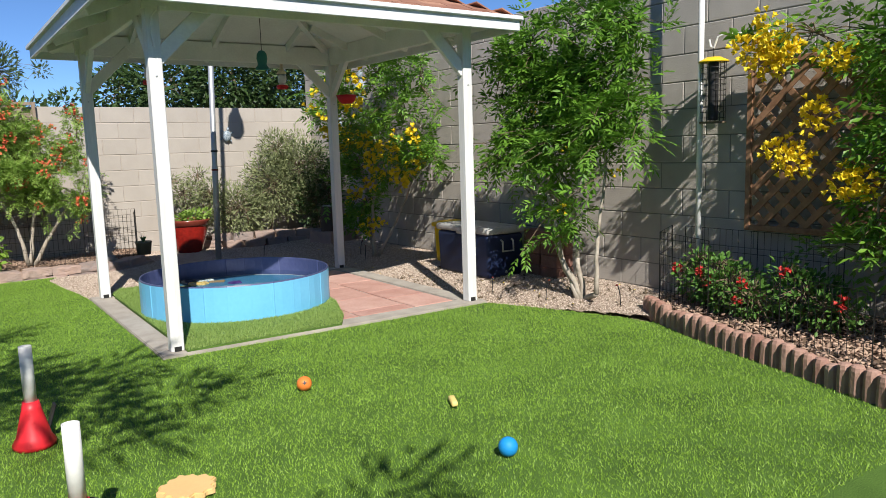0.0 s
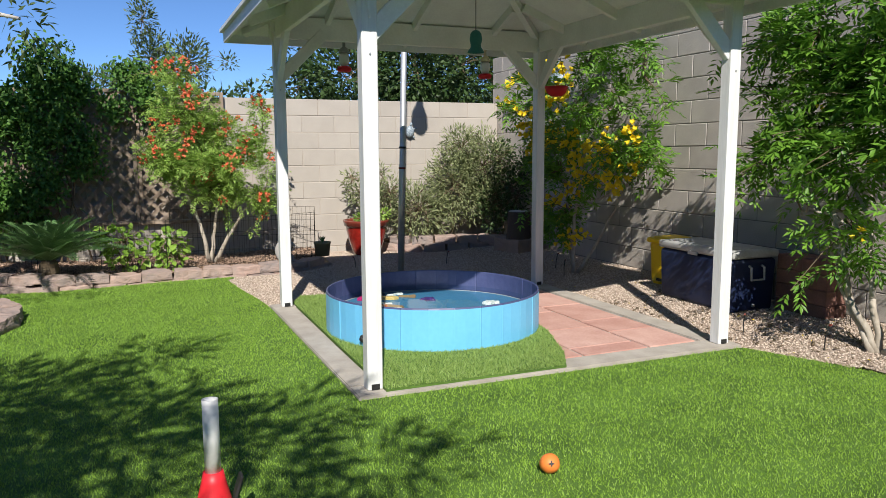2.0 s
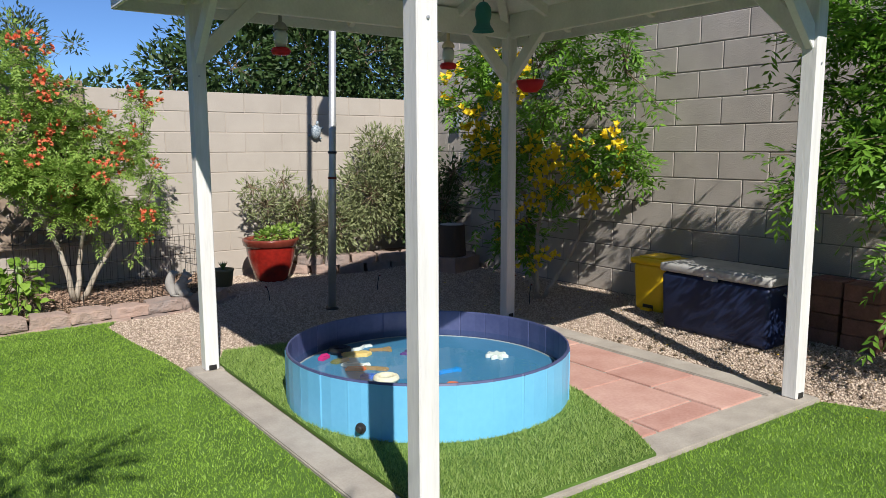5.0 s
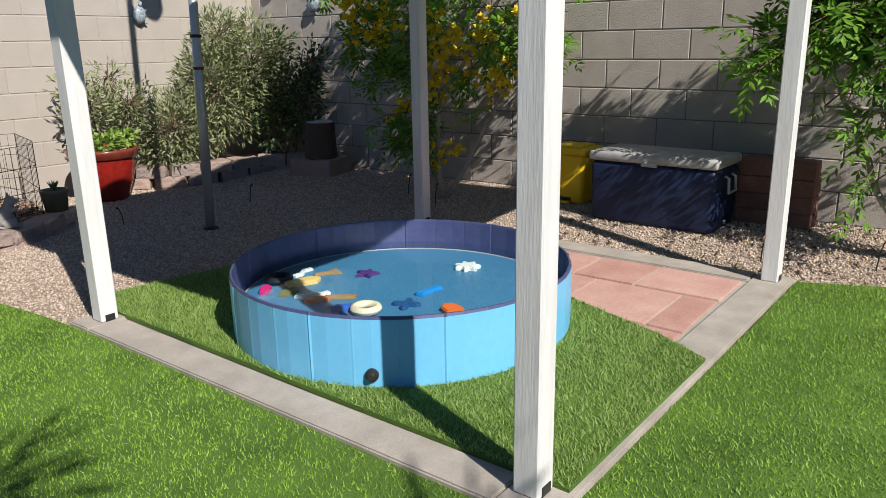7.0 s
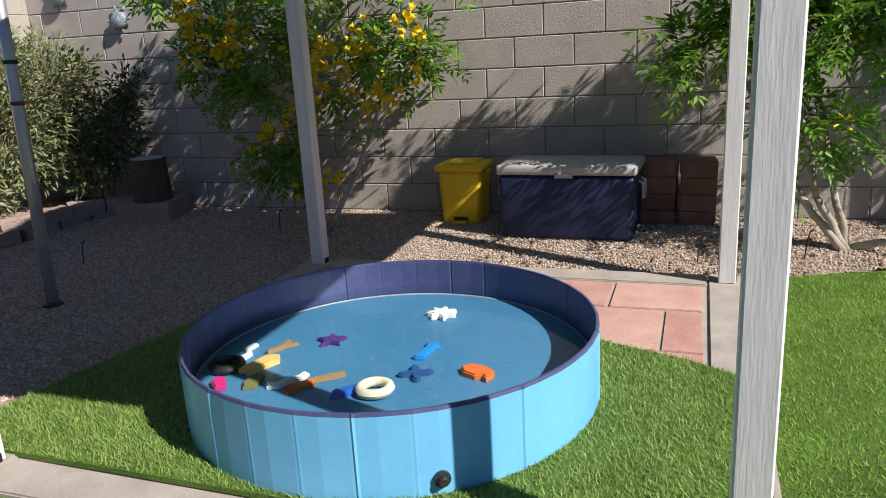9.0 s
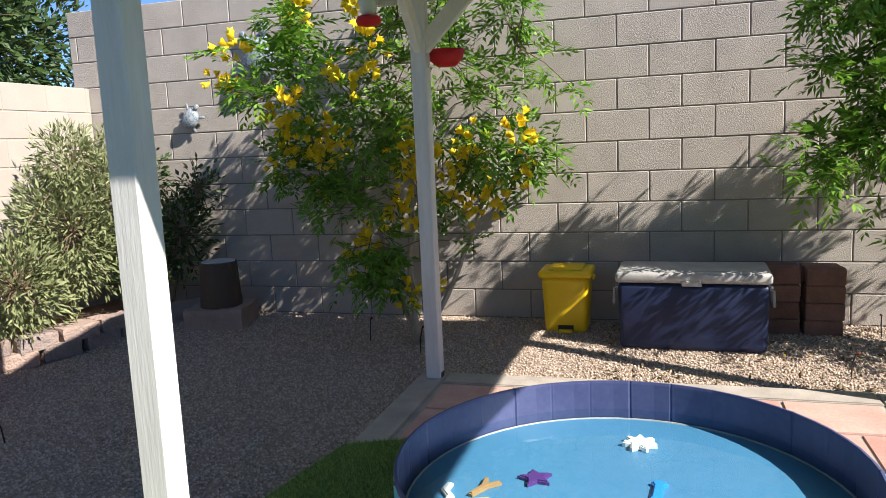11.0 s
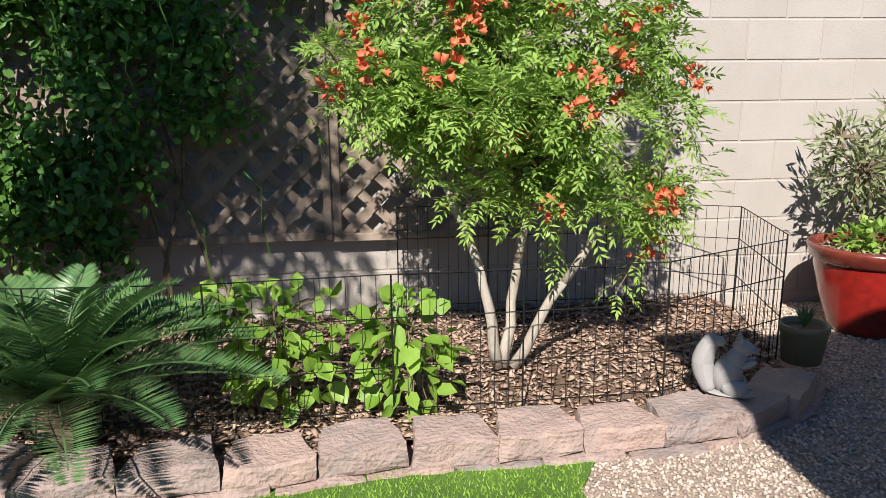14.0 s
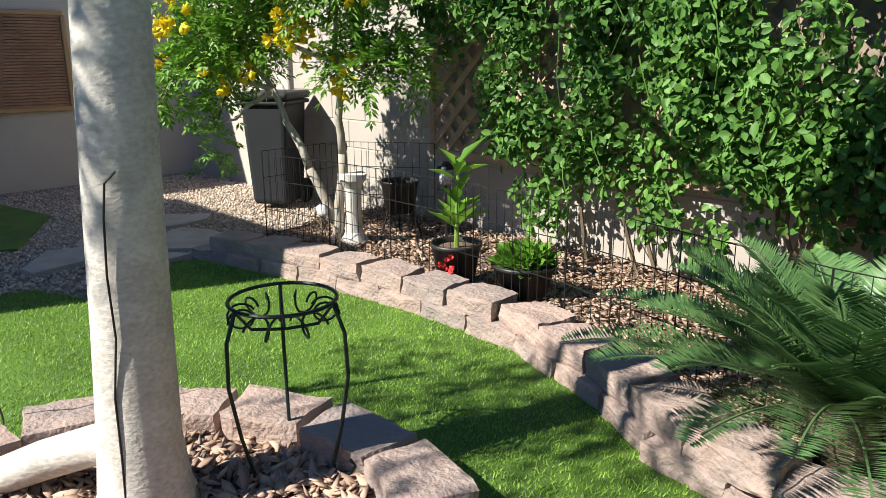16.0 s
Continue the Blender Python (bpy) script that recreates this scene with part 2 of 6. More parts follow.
def tube(points, radii, seg=8, bm=None):
    """A round stem along points; radii: one for all or one each."""
    own = bm or bmesh.new()
    pts = [Vector(p) for p in points]
    rad = radii if isinstance(radii, (list, tuple)) else [radii] * len(pts)
    last = None
    side = None
    for i, p in enumerate(pts):
        d = (pts[min(i + 1, len(pts) - 1)] - pts[max(i - 1, 0)]).normalized()
        if side is None:
            side = d.orthogonal().normalized()
        side = (side - d * side.dot(d)).normalized()
        up = d.cross(side)
        ring = [own.verts.new(p + (side * math.cos(2 * math.pi * k / seg) + up * math.sin(2 * math.pi * k / seg)) * rad[i]) for k in range(seg)]
        if last:
            for k in range(seg):
                own.faces.new((last[k], last[(k + 1) % seg], ring[(k + 1) % seg], ring[k]))
        else:
            own.faces.new(ring[::-1])
        last = ring
    own.faces.new(last)
    return own


def slab(outline, z0, z1, bm=None, bevel=0.0):
    """A flat slab with that outline, from z0 up to z1."""
    own = bmesh.new()
    f = own.faces.new([own.verts.new((x, y, z0)) for x, y in outline])
    up = bmesh.ops.extrude_face_region(own, geom=[f])
    top = [v for v in up["geom"] if isinstance(v, bmesh.types.BMVert)]
    bmesh.ops.translate(own, vec=(0, 0, z1 - z0), verts=top)
    if bevel:
        bmesh.ops.bevel(own, geom=[e for e in own.edges if all(abs(v.co.z - z1) < 1e-6 for v in e.verts)], offset=bevel, segments=2, affect="EDGES")
    bmesh.ops.triangulate(own, faces=[f for f in own.faces if len(f.verts) > 4])
    return merge(own, bm)


def rough_up(bm, amount, scale=8.0, seed=0.0):
    for v in bm.verts:
        v.co += noise.noise_vector(v.co * scale + Vector((seed, seed * 1.7, 0))) * amount
    return bm


def inside(x, y, poly):
    """Which points lie in the outline."""
    hit = np.zeros(len(x), bool)
    for (x0, y0), (x1, y1) in zip(poly, poly[1:] + poly[:1]):
        c = (y0 > y) != (y1 > y)
        hit ^= c & (x < (x1 - x0) * (y - y0) / (y1 - y0 + 1e-12) + x0)
    return hit


def scatter(poly, count, holes=()):
    """Random places within an outline and outside the holes."""
    p = np.array(poly)
    lo, hi = p.min(0), p.max(0)
    xy = lo + rng.random((count, 2)) * (hi - lo)
    keep = inside(xy[:, 0], xy[:, 1], poly)
    for h in holes:
        keep &= ~inside(xy[:, 0], xy[:, 1], h)
    return xy[keep]


def unit(a):
    return a / (np.linalg.norm(a, axis=1, keepdims=True) + 1e-9)


def leaf_mesh(name, P, D, U, L, W, fold=0.2, droop=0.0):
    """Folded leaves, two faces each: P bases, D directions, U upper sides, L lengths, W widths."""
    n = len(P)
    D = unit(D)
    S = unit(np.cross(D, U))
    U = np.cross(S, D)
    L, W = np.broadcast_to(L, n)[:, None], np.broadcast_to(W, n)[:, None]
    mid = P + D * L * 0.45
    V = np.stack([P, mid + S * W / 2 + U * W * fold, P + D * L - U * L * droop, mid - S * W / 2 + U * W * fold], 1).reshape(-1, 3)
    b = np.arange(n)[:, None] * 4
    F = np.concatenate([b + [0, 2, 1], b + [0, 3, 2]])
    return np_mesh(name, V, F)


def round_leaf_mesh(name, P, D, U, L, W, fold=0.15):
    """Broad oval leaves, four faces each, cupped along the midrib and curling down at the tip."""
    n = len(P)
    D = unit(D)
    S = unit(np.cross(D, U))
    U = np.cross(S, D)
    L, W = np.broadcast_to(L, n)[:, None], np.broadcast_to(W, n)[:, None]
    lo, hi = P + D * L * 0.28, P + D * L * 0.66
    V = np.stack([P, lo + S * W * 0.44 + U * W * fold, hi + S * W * 0.46 + U * W * fold, P + D * L - U * L * 0.12,
                  hi - S * W * 0.46 + U * W * fold, lo - S * W * 0.44 + U * W * fold], 1).reshape(-1, 3)
    b = np.arange(n)[:, None] * 6
    F = np.concatenate([b + [0, 2, 1], b + [0, 3, 2], b + [0, 4, 3], b + [0, 5, 4]])
    return np_mesh(name, V, F)


def sprays(blobs, count, size):
    """Breaks a crown's ellipsoids into many small drooping clumps with gaps between them."""
    B = np.array(blobs, float)
    w = (B[:, 3] * B[:, 4] * B[:, 5]) ** 0.66
    k = rng.choice(len(B), count, p=w / w.sum())
    d = unit(rng.normal(0, 1, (count, 3)))
    r = 0.35 + 0.62 * rng.random((count, 1)) ** 0.7
    C = B[k, :3] + d * r * B[k, 3:]
    q = size * rng.uniform(0.55, 1.25, (count, 1))
    return np.concatenate([C, q * [1.0, 1.0, 0.85]], 1).tolist()


def sprigs(P, D, length, pairs, leaflet, width, spread=0.9):
    """Feathered leaves: leaflets in pairs on ribs that start at P and run along D. Returns the arguments of leaf_mesh."""
    n = len(P)
    D = unit(D)
    U = unit(rng.normal(0, 0.35, (n, 3)) + [0, 0, 1])
    S = unit(np.cross(D, U))
    U = np.cross(S, D)
    ln = length * rng.uniform(0.7, 1.2, (n, 1))
    ps, ds, us = [], [], []
    for k in range(pairs):
        f = (k + 1) / (pairs + 0.5)
        base = P + D * ln * f - np.array([0, 0, 1]) * (ln * f * f * 0.35)
        for s in (-1, 1):
            ps.append(base)
            ds.append(D * 0.65 + S * s * spread + rng.normal(0, 0.15, (n, 3)) - np.array([0, 0, 0.25]))
            us.append(U + rng.normal(0, 0.2, (n, 3)))
    ps.append(P + D * ln * 0.95 - np.array([0, 0, 1]) * ln * 0.3)
    ds.append(D - np.array([0, 0, 0.5]))
    us.append(U)
    P2, D2, U2 = np.concatenate(ps), np.concatenate(ds), np.concatenate(us)
    m = len(P2)
    return P2, D2, U2, leaflet * rng.uniform(0.7, 1.25, m), width * rng.uniform(0.8, 1.2, m)


def crown_points(blobs, count, shell=0.5):
    """Places and outward directions in a crown made of ellipsoids (x, y, z, rx, ry, rz), most near the outside."""
    B = np.array(blobs, float)
    w = B[:, 3] * B[:, 4] * B[:, 5]
    k = rng.choice(len(B), count, p=w / w.sum())
    d = unit(rng.normal(0, 1, (count, 3)))
    r = shell + (1 - shell) * rng.random((count, 1)) ** 0.6
    r *= 1 + 0.18 * np.sin(d[:, :1] * 9 + k[:, None]) * np.cos(d[:, 1:2] * 7 + d[:, 2:] * 8)
    return B[k, :3] + d * r * B[k, 3:], d


def trumpet_cluster(name, count, size, spread):
    """A cluster of five-lobed trumpet flowers."""
    vs, fs = [], []
    r = np.random.default_rng(count * 7 + int(size * 1000))
    for _ in range(count):
        o = r.normal(0, spread, 3)
        d = unit((o + r.normal(0, spread * 0.4, 3))[None])[0]
        a = unit(np.cross(d, [0.3, 0.5, 0.8])[None])[0]
        b = np.cross(d, a)
        base = len(vs)
        vs.append(o)
        for k in range(10):
            t = 2 * math.pi * k / 10
            rr = size * (0.5 if k % 2 == 0 else 0.34)
            h = size * (0.95 if k % 2 == 0 else 0.8)
            vs.append(o + d * h + (a * math.cos(t) + b * math.sin(t)) * rr)
        for k in range(10):
            fs.append((base, base + 1 + k, base + 1 + (k + 1) % 10))
    return np_mesh(name, vs, fs)


def chips(name, poly, count, z, size, holes=(), thick=0.3, flat=0.35, zvar=0.012):
    """Loose bits lying on the ground: eight-faced, uneven, in one mesh."""
    xy = scatter(poly, count, holes)
    n = len(xy)
    s = size * rng.uniform(0.5, 1.4, (n, 1))
    o = np.column_stack([xy, (z(xy[:, 0], xy[:, 1]) if callable(z) else np.full(n, z)) + rng.random(n) * zvar])
    q = rng.random(n) * 2 * np.pi
    ax = np.column_stack([np.cos(q), np.sin(q), rng.normal(0, flat, n)])
    ay = np.column_stack([-np.sin(q), np.cos(q), rng.normal(0, flat, n)])
    az = unit(np.cross(ax, ay))
    el = rng.uniform(0.22, 0.65, (n, 1)) if thick < 0.4 else rng.uniform(0.6, 1.0, (n, 1))
    V = np.stack([o + ax * s, o - ax * s * rng.uniform(0.7, 1, (n, 1)), o + ay * s * el, o - ay * s * el, o + az * s * thick, o - az * s * thick], 1).reshape(-1, 3)
    b = np.arange(n)[:, None] * 6
    F = np.concatenate([b + f for f in ([0, 2, 4], [2, 1, 4], [1, 3, 4], [3, 0, 4], [2, 0, 5], [1, 2, 5], [3, 1, 5], [0, 3, 5])])
    return np_mesh(name, V, F)

# ---- ground, lawn, gravel ----
WALL_X, WALL_Y, COURSE, BLOCK, BED = 4.775, 10.32, 0.2032, 0.4064, 0.06
PLANTER = [(-4.0, 8.82), (-3.4, 8.96), (-2.79, 9.06), (-2.3, 9.09), (-1.89, 9.07), (-1.40, 8.91), (-1.0, 8.71), (-0.6, 8.64),
           (-0.2, 8.69), (0.34, 8.77), (0.9, 8.78), (1.35, 8.79), (1.62, 8.85), (1.9, 8.98), (2.12, 9.2)]
EDGING = [(4.18, 3.52), (4.08, 3.36), (3.94, 3.01), (3.83, 2.68), (3.74, 2.37), (3.66, 2.07), (3.54, 1.70), (3.40, 1.2), (3.3, 0.5), (3.2, -1.0)]
PAD = [(1.075, 4.665), (3.60, 4.665), (3.60, 7.17), (1.075, 7.17)]
LAWN = ([(-4.0, -4.5), (3.2, -4.5)] + EDGING[::-1][:-1] + [(4.02, 3.36), (3.99, 3.60), (3.81, 4.13), (3.595, 4.655)] + PAD[:1] + [(1.075, 7.15), (1.05, 7.5), (0.97, 8.1), (0.93, 8.62), (1.05, 8.82)]
        + [(x, y + 0.05) for x, y in PLANTER[9::-1]] + [(-4.12, 8.7), (-3.55, 8.17), (-4.1, 7.95), (-4.25, 7.0)])
RX, RY0 = -1.60, 7.36
RING = [(RX + 0.86 * math.cos(a * math.pi / 12), RY0 + 0.86 * math.sin(a * math.pi / 12)) for a in range(24)]

ground = part("ground", slab([(-120, -120), (120, -120), (120, 120), (-120, 120)], -0.3, -0.012), M_DIRT)
tagged(ground, "bare tan desert dirt under the whole yard", "ground", kind="structure")

lawn = part("lawn", slab(LAWN, -0.011, 0.0), M_TURF)
tagged(lawn, "bright green artificial turf lawn with short blades", "lawn", kind="structure")


def blades(name, poly, count, z, height, holes=()):
    xy = scatter(poly, count, holes)
    n = len(xy)
    q = rng.random(n) * 2 * np.pi
    w = 0.0021 * rng.uniform(0.7, 1.3, n)
    h = height * rng.uniform(0.6, 1.25, n)
    lean = rng.normal(0, 0.55, (n, 2)) * h[:, None] + np.array([0.05, 0.12]) * h[:, None]
    a = np.column_stack([xy[:, 0] + np.cos(q) * w, xy[:, 1] + np.sin(q) * w, np.full(n, z)])
    b = np.column_stack([xy[:, 0] - np.cos(q) * w, xy[:, 1] - np.sin(q) * w, np.full(n, z)])
    c = np.column_stack([xy + lean, z + h])
    V = np.stack([a, b, c], 1).reshape(-1, 3)
    return np_mesh(name, V, np.arange(n * 3).reshape(-1, 3))


grass = part("grass", blades("grass", LAWN, 1250000, 0.0, 0.0118, [RING, [(-5, -5), (5, -5), (5, 1.3), (-5, 1.3)]]), M_BLADE)
tagged(grass, "dense short green artificial turf blades", "grass", kind="stuff")

PATCH = [(1.23, 4.69), (2.31, 4.685), (2.45, 4.93), (2.64, 5.43), (2.74, 5.93), (2.72, 6.53), (2.57, 7.03), (2.50, 7.18), (1.38, 7.37), (1.26, 7.13)]
patch = part("turf_mat", slab(PATCH, 0.012, 0.03), M_TURF)
tagged(patch, "loose piece of green artificial turf under the pool", "turf mat")
patch_grass = part("turf_surface", blades("turf_surface", PATCH, 75000, 0.03, 0.016, [[(2.008 + 0.74 * math.cos(a * 0.2), 5.955 + 0.74 * math.sin(a * 0.2)) for a in range(31)]]), M_MAT_BLADE, patch)
patch_grass["kind"] = "stuff"


def rise(x, y):
    """The gravel's height: it climbs a little towards the tall wall."""
    x, y = np.asarray(x, float), np.asarray(y, float)
    t = np.clip((x - 3.6) / 0.75, 0, 1)
    return -0.008 + 0.06 * t * t * (3 - 2 * t) + 0.006 * np.sin(x * 3.1) * np.cos(y * 2.7)


def sheet(name, poly, step, height, holes=()):
    """A ground sheet on a grid, clipped to an outline."""
    p = np.array(poly)
    lo, hi = p.min(0), p.max(0)
    xs, ys = np.arange(lo[0], hi[0] + step, step), np.arange(lo[1], hi[1] + step, step)
    X, Y = np.meshgrid(xs, ys)
    Z = height(X, Y)
    nx = len(xs)
    i = (np.arange(len(ys) - 1)[:, None] * nx + np.arange(nx - 1)[None]).ravel()
    F = np.column_stack([i, i + 1, i + nx + 1, i + nx])
    cx, cy = X.ravel()[i] + step / 2, Y.ravel()[i] + step / 2
    keep = inside(cx, cy, poly)
    for h in holes:
        keep &= ~inside(cx, cy, h)
    return np_mesh(name, np.column_stack([X.ravel(), Y.ravel(), Z.ravel()]), F[keep])


GRAVEL = [(0.93, 8.62), (0.97, 8.1), (1.05, 7.5), (1.075, 7.15), (3.58, 7.15), (3.58, 4.67), (3.81, 4.13), (3.99, 3.60), (4.06, 3.40), (4.30, 3.62), (4.77, 3.6), (4.77, 9.2), (4.6, 9.6), (3.3, 9.9), (3.2, 10.3), (2.2, 10.3), (2.15, 9.2), (1.6, 8.85), (1.05, 8.82)]
gravel = part("gravel", sheet("gravel", GRAVEL, 0.06, rise, [LAWN, PAD]), M_GRAVEL, smooth=True)
tagged(gravel, "tan crushed gravel around the gazebo", "gravel", kind="structure")
pebbles = part("pebbles", chips("pebbles", GRAVEL, 170000, lambda x, y: rise(x, y) + 0.001, 0.0075, [LAWN, PAD], 0.7, 0.3, 0.006), M_PEBBLE)
tagged(pebbles, "loose tan and brown gravel stones", "gravel", kind="stuff")
SIDE = [(-7.2, 7.0), (-4.25, 7.0), (-4.1, 7.95), (-3.55, 8.17), (-4.12, 8.7), (-4.3, 9.0), (-4.3, 10.3), (-7.2, 10.3)]
side_gravel = part("side_gravel", sheet("side_gravel", SIDE, 0.08, lambda x, y: -0.008 + 0.01 * np.sin(x * 2) * np.cos(y * 3)), M_GRAVEL)
tagged(side_gravel, "reddish gravel side path by the house", "gravel", kind="structure")
side_pebbles = part("side_pebbles", chips("side_pebbles", SIDE, 26000, 0.0, 0.012, (), 0.7, 0.3, 0.006), M_PEBBLE)
tagged(side_pebbles, "loose gravel stones on the side path", "gravel", kind="stuff")

# ---- concrete border and flagstones of the gazebo floor ----
pad = thing("pavement", "grey concrete border around a red flagstone floor", "pavement", kind="structure")
part("base_slab", slab([(1.2, 4.8), (3.46, 4.8), (3.46, 7.03), (1.2, 7.03)], -0.01, 0.006), M_CONC, pad)
for outline in ([(1.075, 4.665), (3.60, 4.665), (3.60, 4.845), (1.075, 4.845)], [(1.075, 4.849), (1.235, 4.849), (1.235, 7.006), (1.075, 7.006)],
                [(3.43, 4.849), (3.60, 4.849), (3.60, 7.006), (3.43, 7.006)], [(1.075, 7.01), (3.60, 7.01), (3.60, 7.17), (1.075, 7.17)]):
    own = slab(outline, -0.01, 0.018, bevel=0.006)
    part("kerb", own, M_CONC, pad)
xs = [1.25, 1.72, 2.15, 2.55, 3.04, 3.415]
for i in range(5):
    stops = [4.865] + ([5.04, 5.49, 6.02, 6.43, 6.99] if i % 2 else [5.30, 5.65, 6.19, 6.71, 6.99])
    for y0, y1 in zip(stops, stops[1:]):
        j = lambda: float(rng.uniform(-0.006, 0.006))
        part("flagstone", slab([(xs[i] + 0.008 + j(), y0 + 0.008 + j()), (xs[i + 1] - 0.008 + j(), y0 + 0.008 + j()), (xs[i + 1] - 0.008 + j(), y1 - 0.008 + j()), (xs[i] + 0.008 + j(), y1 - 0.008 + j())], 0.004, 0.014 + j() * 0.3, bevel=0.003), M_PAVER, pad)

# ---- block walls ----


def block_mesh(length, depth, axis):
    own = box((length - 0.007, depth, COURSE - 0.007) if axis == "x" else (depth, length - 0.007, COURSE - 0.007), (0, 0, 0), 0.004)
    me = bpy.data.meshes.new("block")
    own.to_mesh(me)
    own.free()
    return me


def block_wall(name, axis, face, start, end, phase, courses, pick, mat, mortar, label):
    """A running-bond wall. face: the seen plane; behind it the wall is 0.15 thick. pick: the stretch whose blocks are single objects."""
    wall = thing(name, label, "wall", kind="structure")
    top = BED + COURSE * courses
    mid, ln = (start + end) / 2, end - start
    core = box((ln, 0.13, top - 0.01 + 0.3), (mid, face + 0.005 + 0.065, (top - 0.31) / 2)) if axis == "x" else box((0.13, ln, top - 0.01 + 0.3), (face + 0.005 + 0.065, mid, (top - 0.31) / 2))
    part("mortar_core", core, mortar, wall)
    full = {}
    rest = bmesh.new()
    for k in range(-1, courses):
        z = BED + COURSE * (k + 0.5)
        u = phase + (0 if k % 2 else BLOCK / 2)
        u -= math.ceil((u - start) / BLOCK) * BLOCK
        while u < end:
            a, b = max(u, start), min(u + BLOCK, end)
            u += BLOCK
            if b - a < 0.03:
                continue
            c = (a + b) / 2
            at = (c, face + 0.075, z) if axis == "x" else (face + 0.075, c, z)
            key = round(b - a, 3)
            if key not in full:
                full[key] = block_mesh(key, 0.15, axis)
            if pick[0] < c < pick[1]:
                ob = part("block", full[key], mat, wall)
                ob.location = at
                ob.location[1 if axis == "x" else 0] += float(rng.uniform(-0.0015, 0.0015))
            else:
                me = full[key].copy()
                me.transform(Matrix.Translation(at))
                rest.from_mesh(me)
                bpy.data.meshes.remove(me)
    if len(rest.verts):
        ob = part("blocks_beyond", rest, mat, wall)
        ob["kind"] = "stuff"
    else:
        rest.free()
    return wall


block_wall("wall_east", "y", WALL_X, -5.0, WALL_Y + 0.15, 6.13, 12, (1.9, 10.4), M_BLOCK_GREY, M_MORTAR_GREY, "tall grey concrete block wall with thin recessed joints")
block_wall("wall_north", "x", WALL_Y, -5.35, WALL_X - 0.004, 2.49, 9, (-4.2, 4.8), M_BLOCK_TAN, M_MORTAR_TAN, "six foot tan painted concrete block wall")
for name, size, at, lab in (
        ("wall_south", (12.0, 0.2, 2.9), (-1.2, -5.1, 1.4), "plain tan stucco house wall"),
        ("wall_west", (0.2, 15.5, 2.6), (-7.3, 2.6, 1.3), "plain grey stucco wall by the side path"),
        # never in view: added, and sized, to throw shade over the side path
        ("wall_shading", (2.7, 0.2, 3.3), (-5.85, 5.9, 1.63), "plain tan stucco wall out of view, added to shade the side path"),
        ("wall_side", (1.75, 0.2, 2.3), (-6.3, 10.42, 1.13), "pale stucco wall end by the side path")):
    tagged(part(name, box(size, at, 0.01), M_STUCCO), lab, "wall", kind="structure")

# ---- gazebo ----
gz = thing("gazebo", "white painted wooden gazebo with a brown shingled hip roof", "gazebo")
POSTS = [(1.187, 4.780), (3.50, 4.757), (1.192, 7.062), (3.508, 7.067)]
for x, y in POSTS:
    b = box((0.082, 0.082, 2.14), (x, y, 0.018 + 1.07), 0.005)
    post = part("post", b, M_WHITE, gz)
    part("base_bracket", box((0.045, 0.004, 0.03), (x, y - 0.0435, 0.036), 0.001), M_BLACK, post)
    part("bolt", lathe([(0, 0), (0.006, 0), (0.006, 0.004), (0, 0.005)], 8, at=(x, y - 0.0415, 1.72), m=Matrix.Rotation(radians(90), 4, "X")), M_GALV, post)
X0, X1, Y0, Y1 = 1.187, 3.504, 4.757, 7.067
HB = 2.11
for at, size in ((((X0 + X1) / 2, Y0, HB + 0.085), (X1 - X0 + 0.12, 0.04, 0.17)), (((X0 + X1) / 2, Y1, HB + 0.085), (X1 - X0 + 0.12, 0.04, 0.17)),
                 ((X0, (Y0 + Y1) / 2, HB + 0.085), (0.04, Y1 - Y0 - 0.045, 0.17)), ((X1, (Y0 + Y1) / 2, HB + 0.085), (0.04, Y1 - Y0 - 0.045, 0.17))):
    part("header_beam", box(size, at, 0.004), M_WHITE_H, gz)
for x, y in POSTS:
    sx, sy = (1 if x < 2 else -1), (1 if y < 6 else -1)
    for ax in (0, 1):
        d = Vector((sx, 0, 0)) if ax == 0 else Vector((0, sy, 0))
        ln = 0.50
        mid = Vector((x, y, HB - 0.115)) + d * 0.19
        rot = Matrix.Rotation(radians(-45) * sx, 4, "Y") if ax == 0 else Matrix.Rotation(radians(45) * sy, 4, "X")
        size = (ln, 0.042, 0.088) if ax == 0 else (0.042, ln, 0.088)
        part("brace", box(size, mid, 0.004, rot), M_WHITE_H, gz)
CX, CY, EAVE_Z, PITCH = 2.315, 5.92, 2.165, 0.40
HX = HY = 1.4625
APEX = EAVE_Z + PITCH * HX
corner = [(CX - HX, CY - HY), (CX + HX, CY - HY), (CX + HX, CY + HY), (CX - HX, CY + HY)]
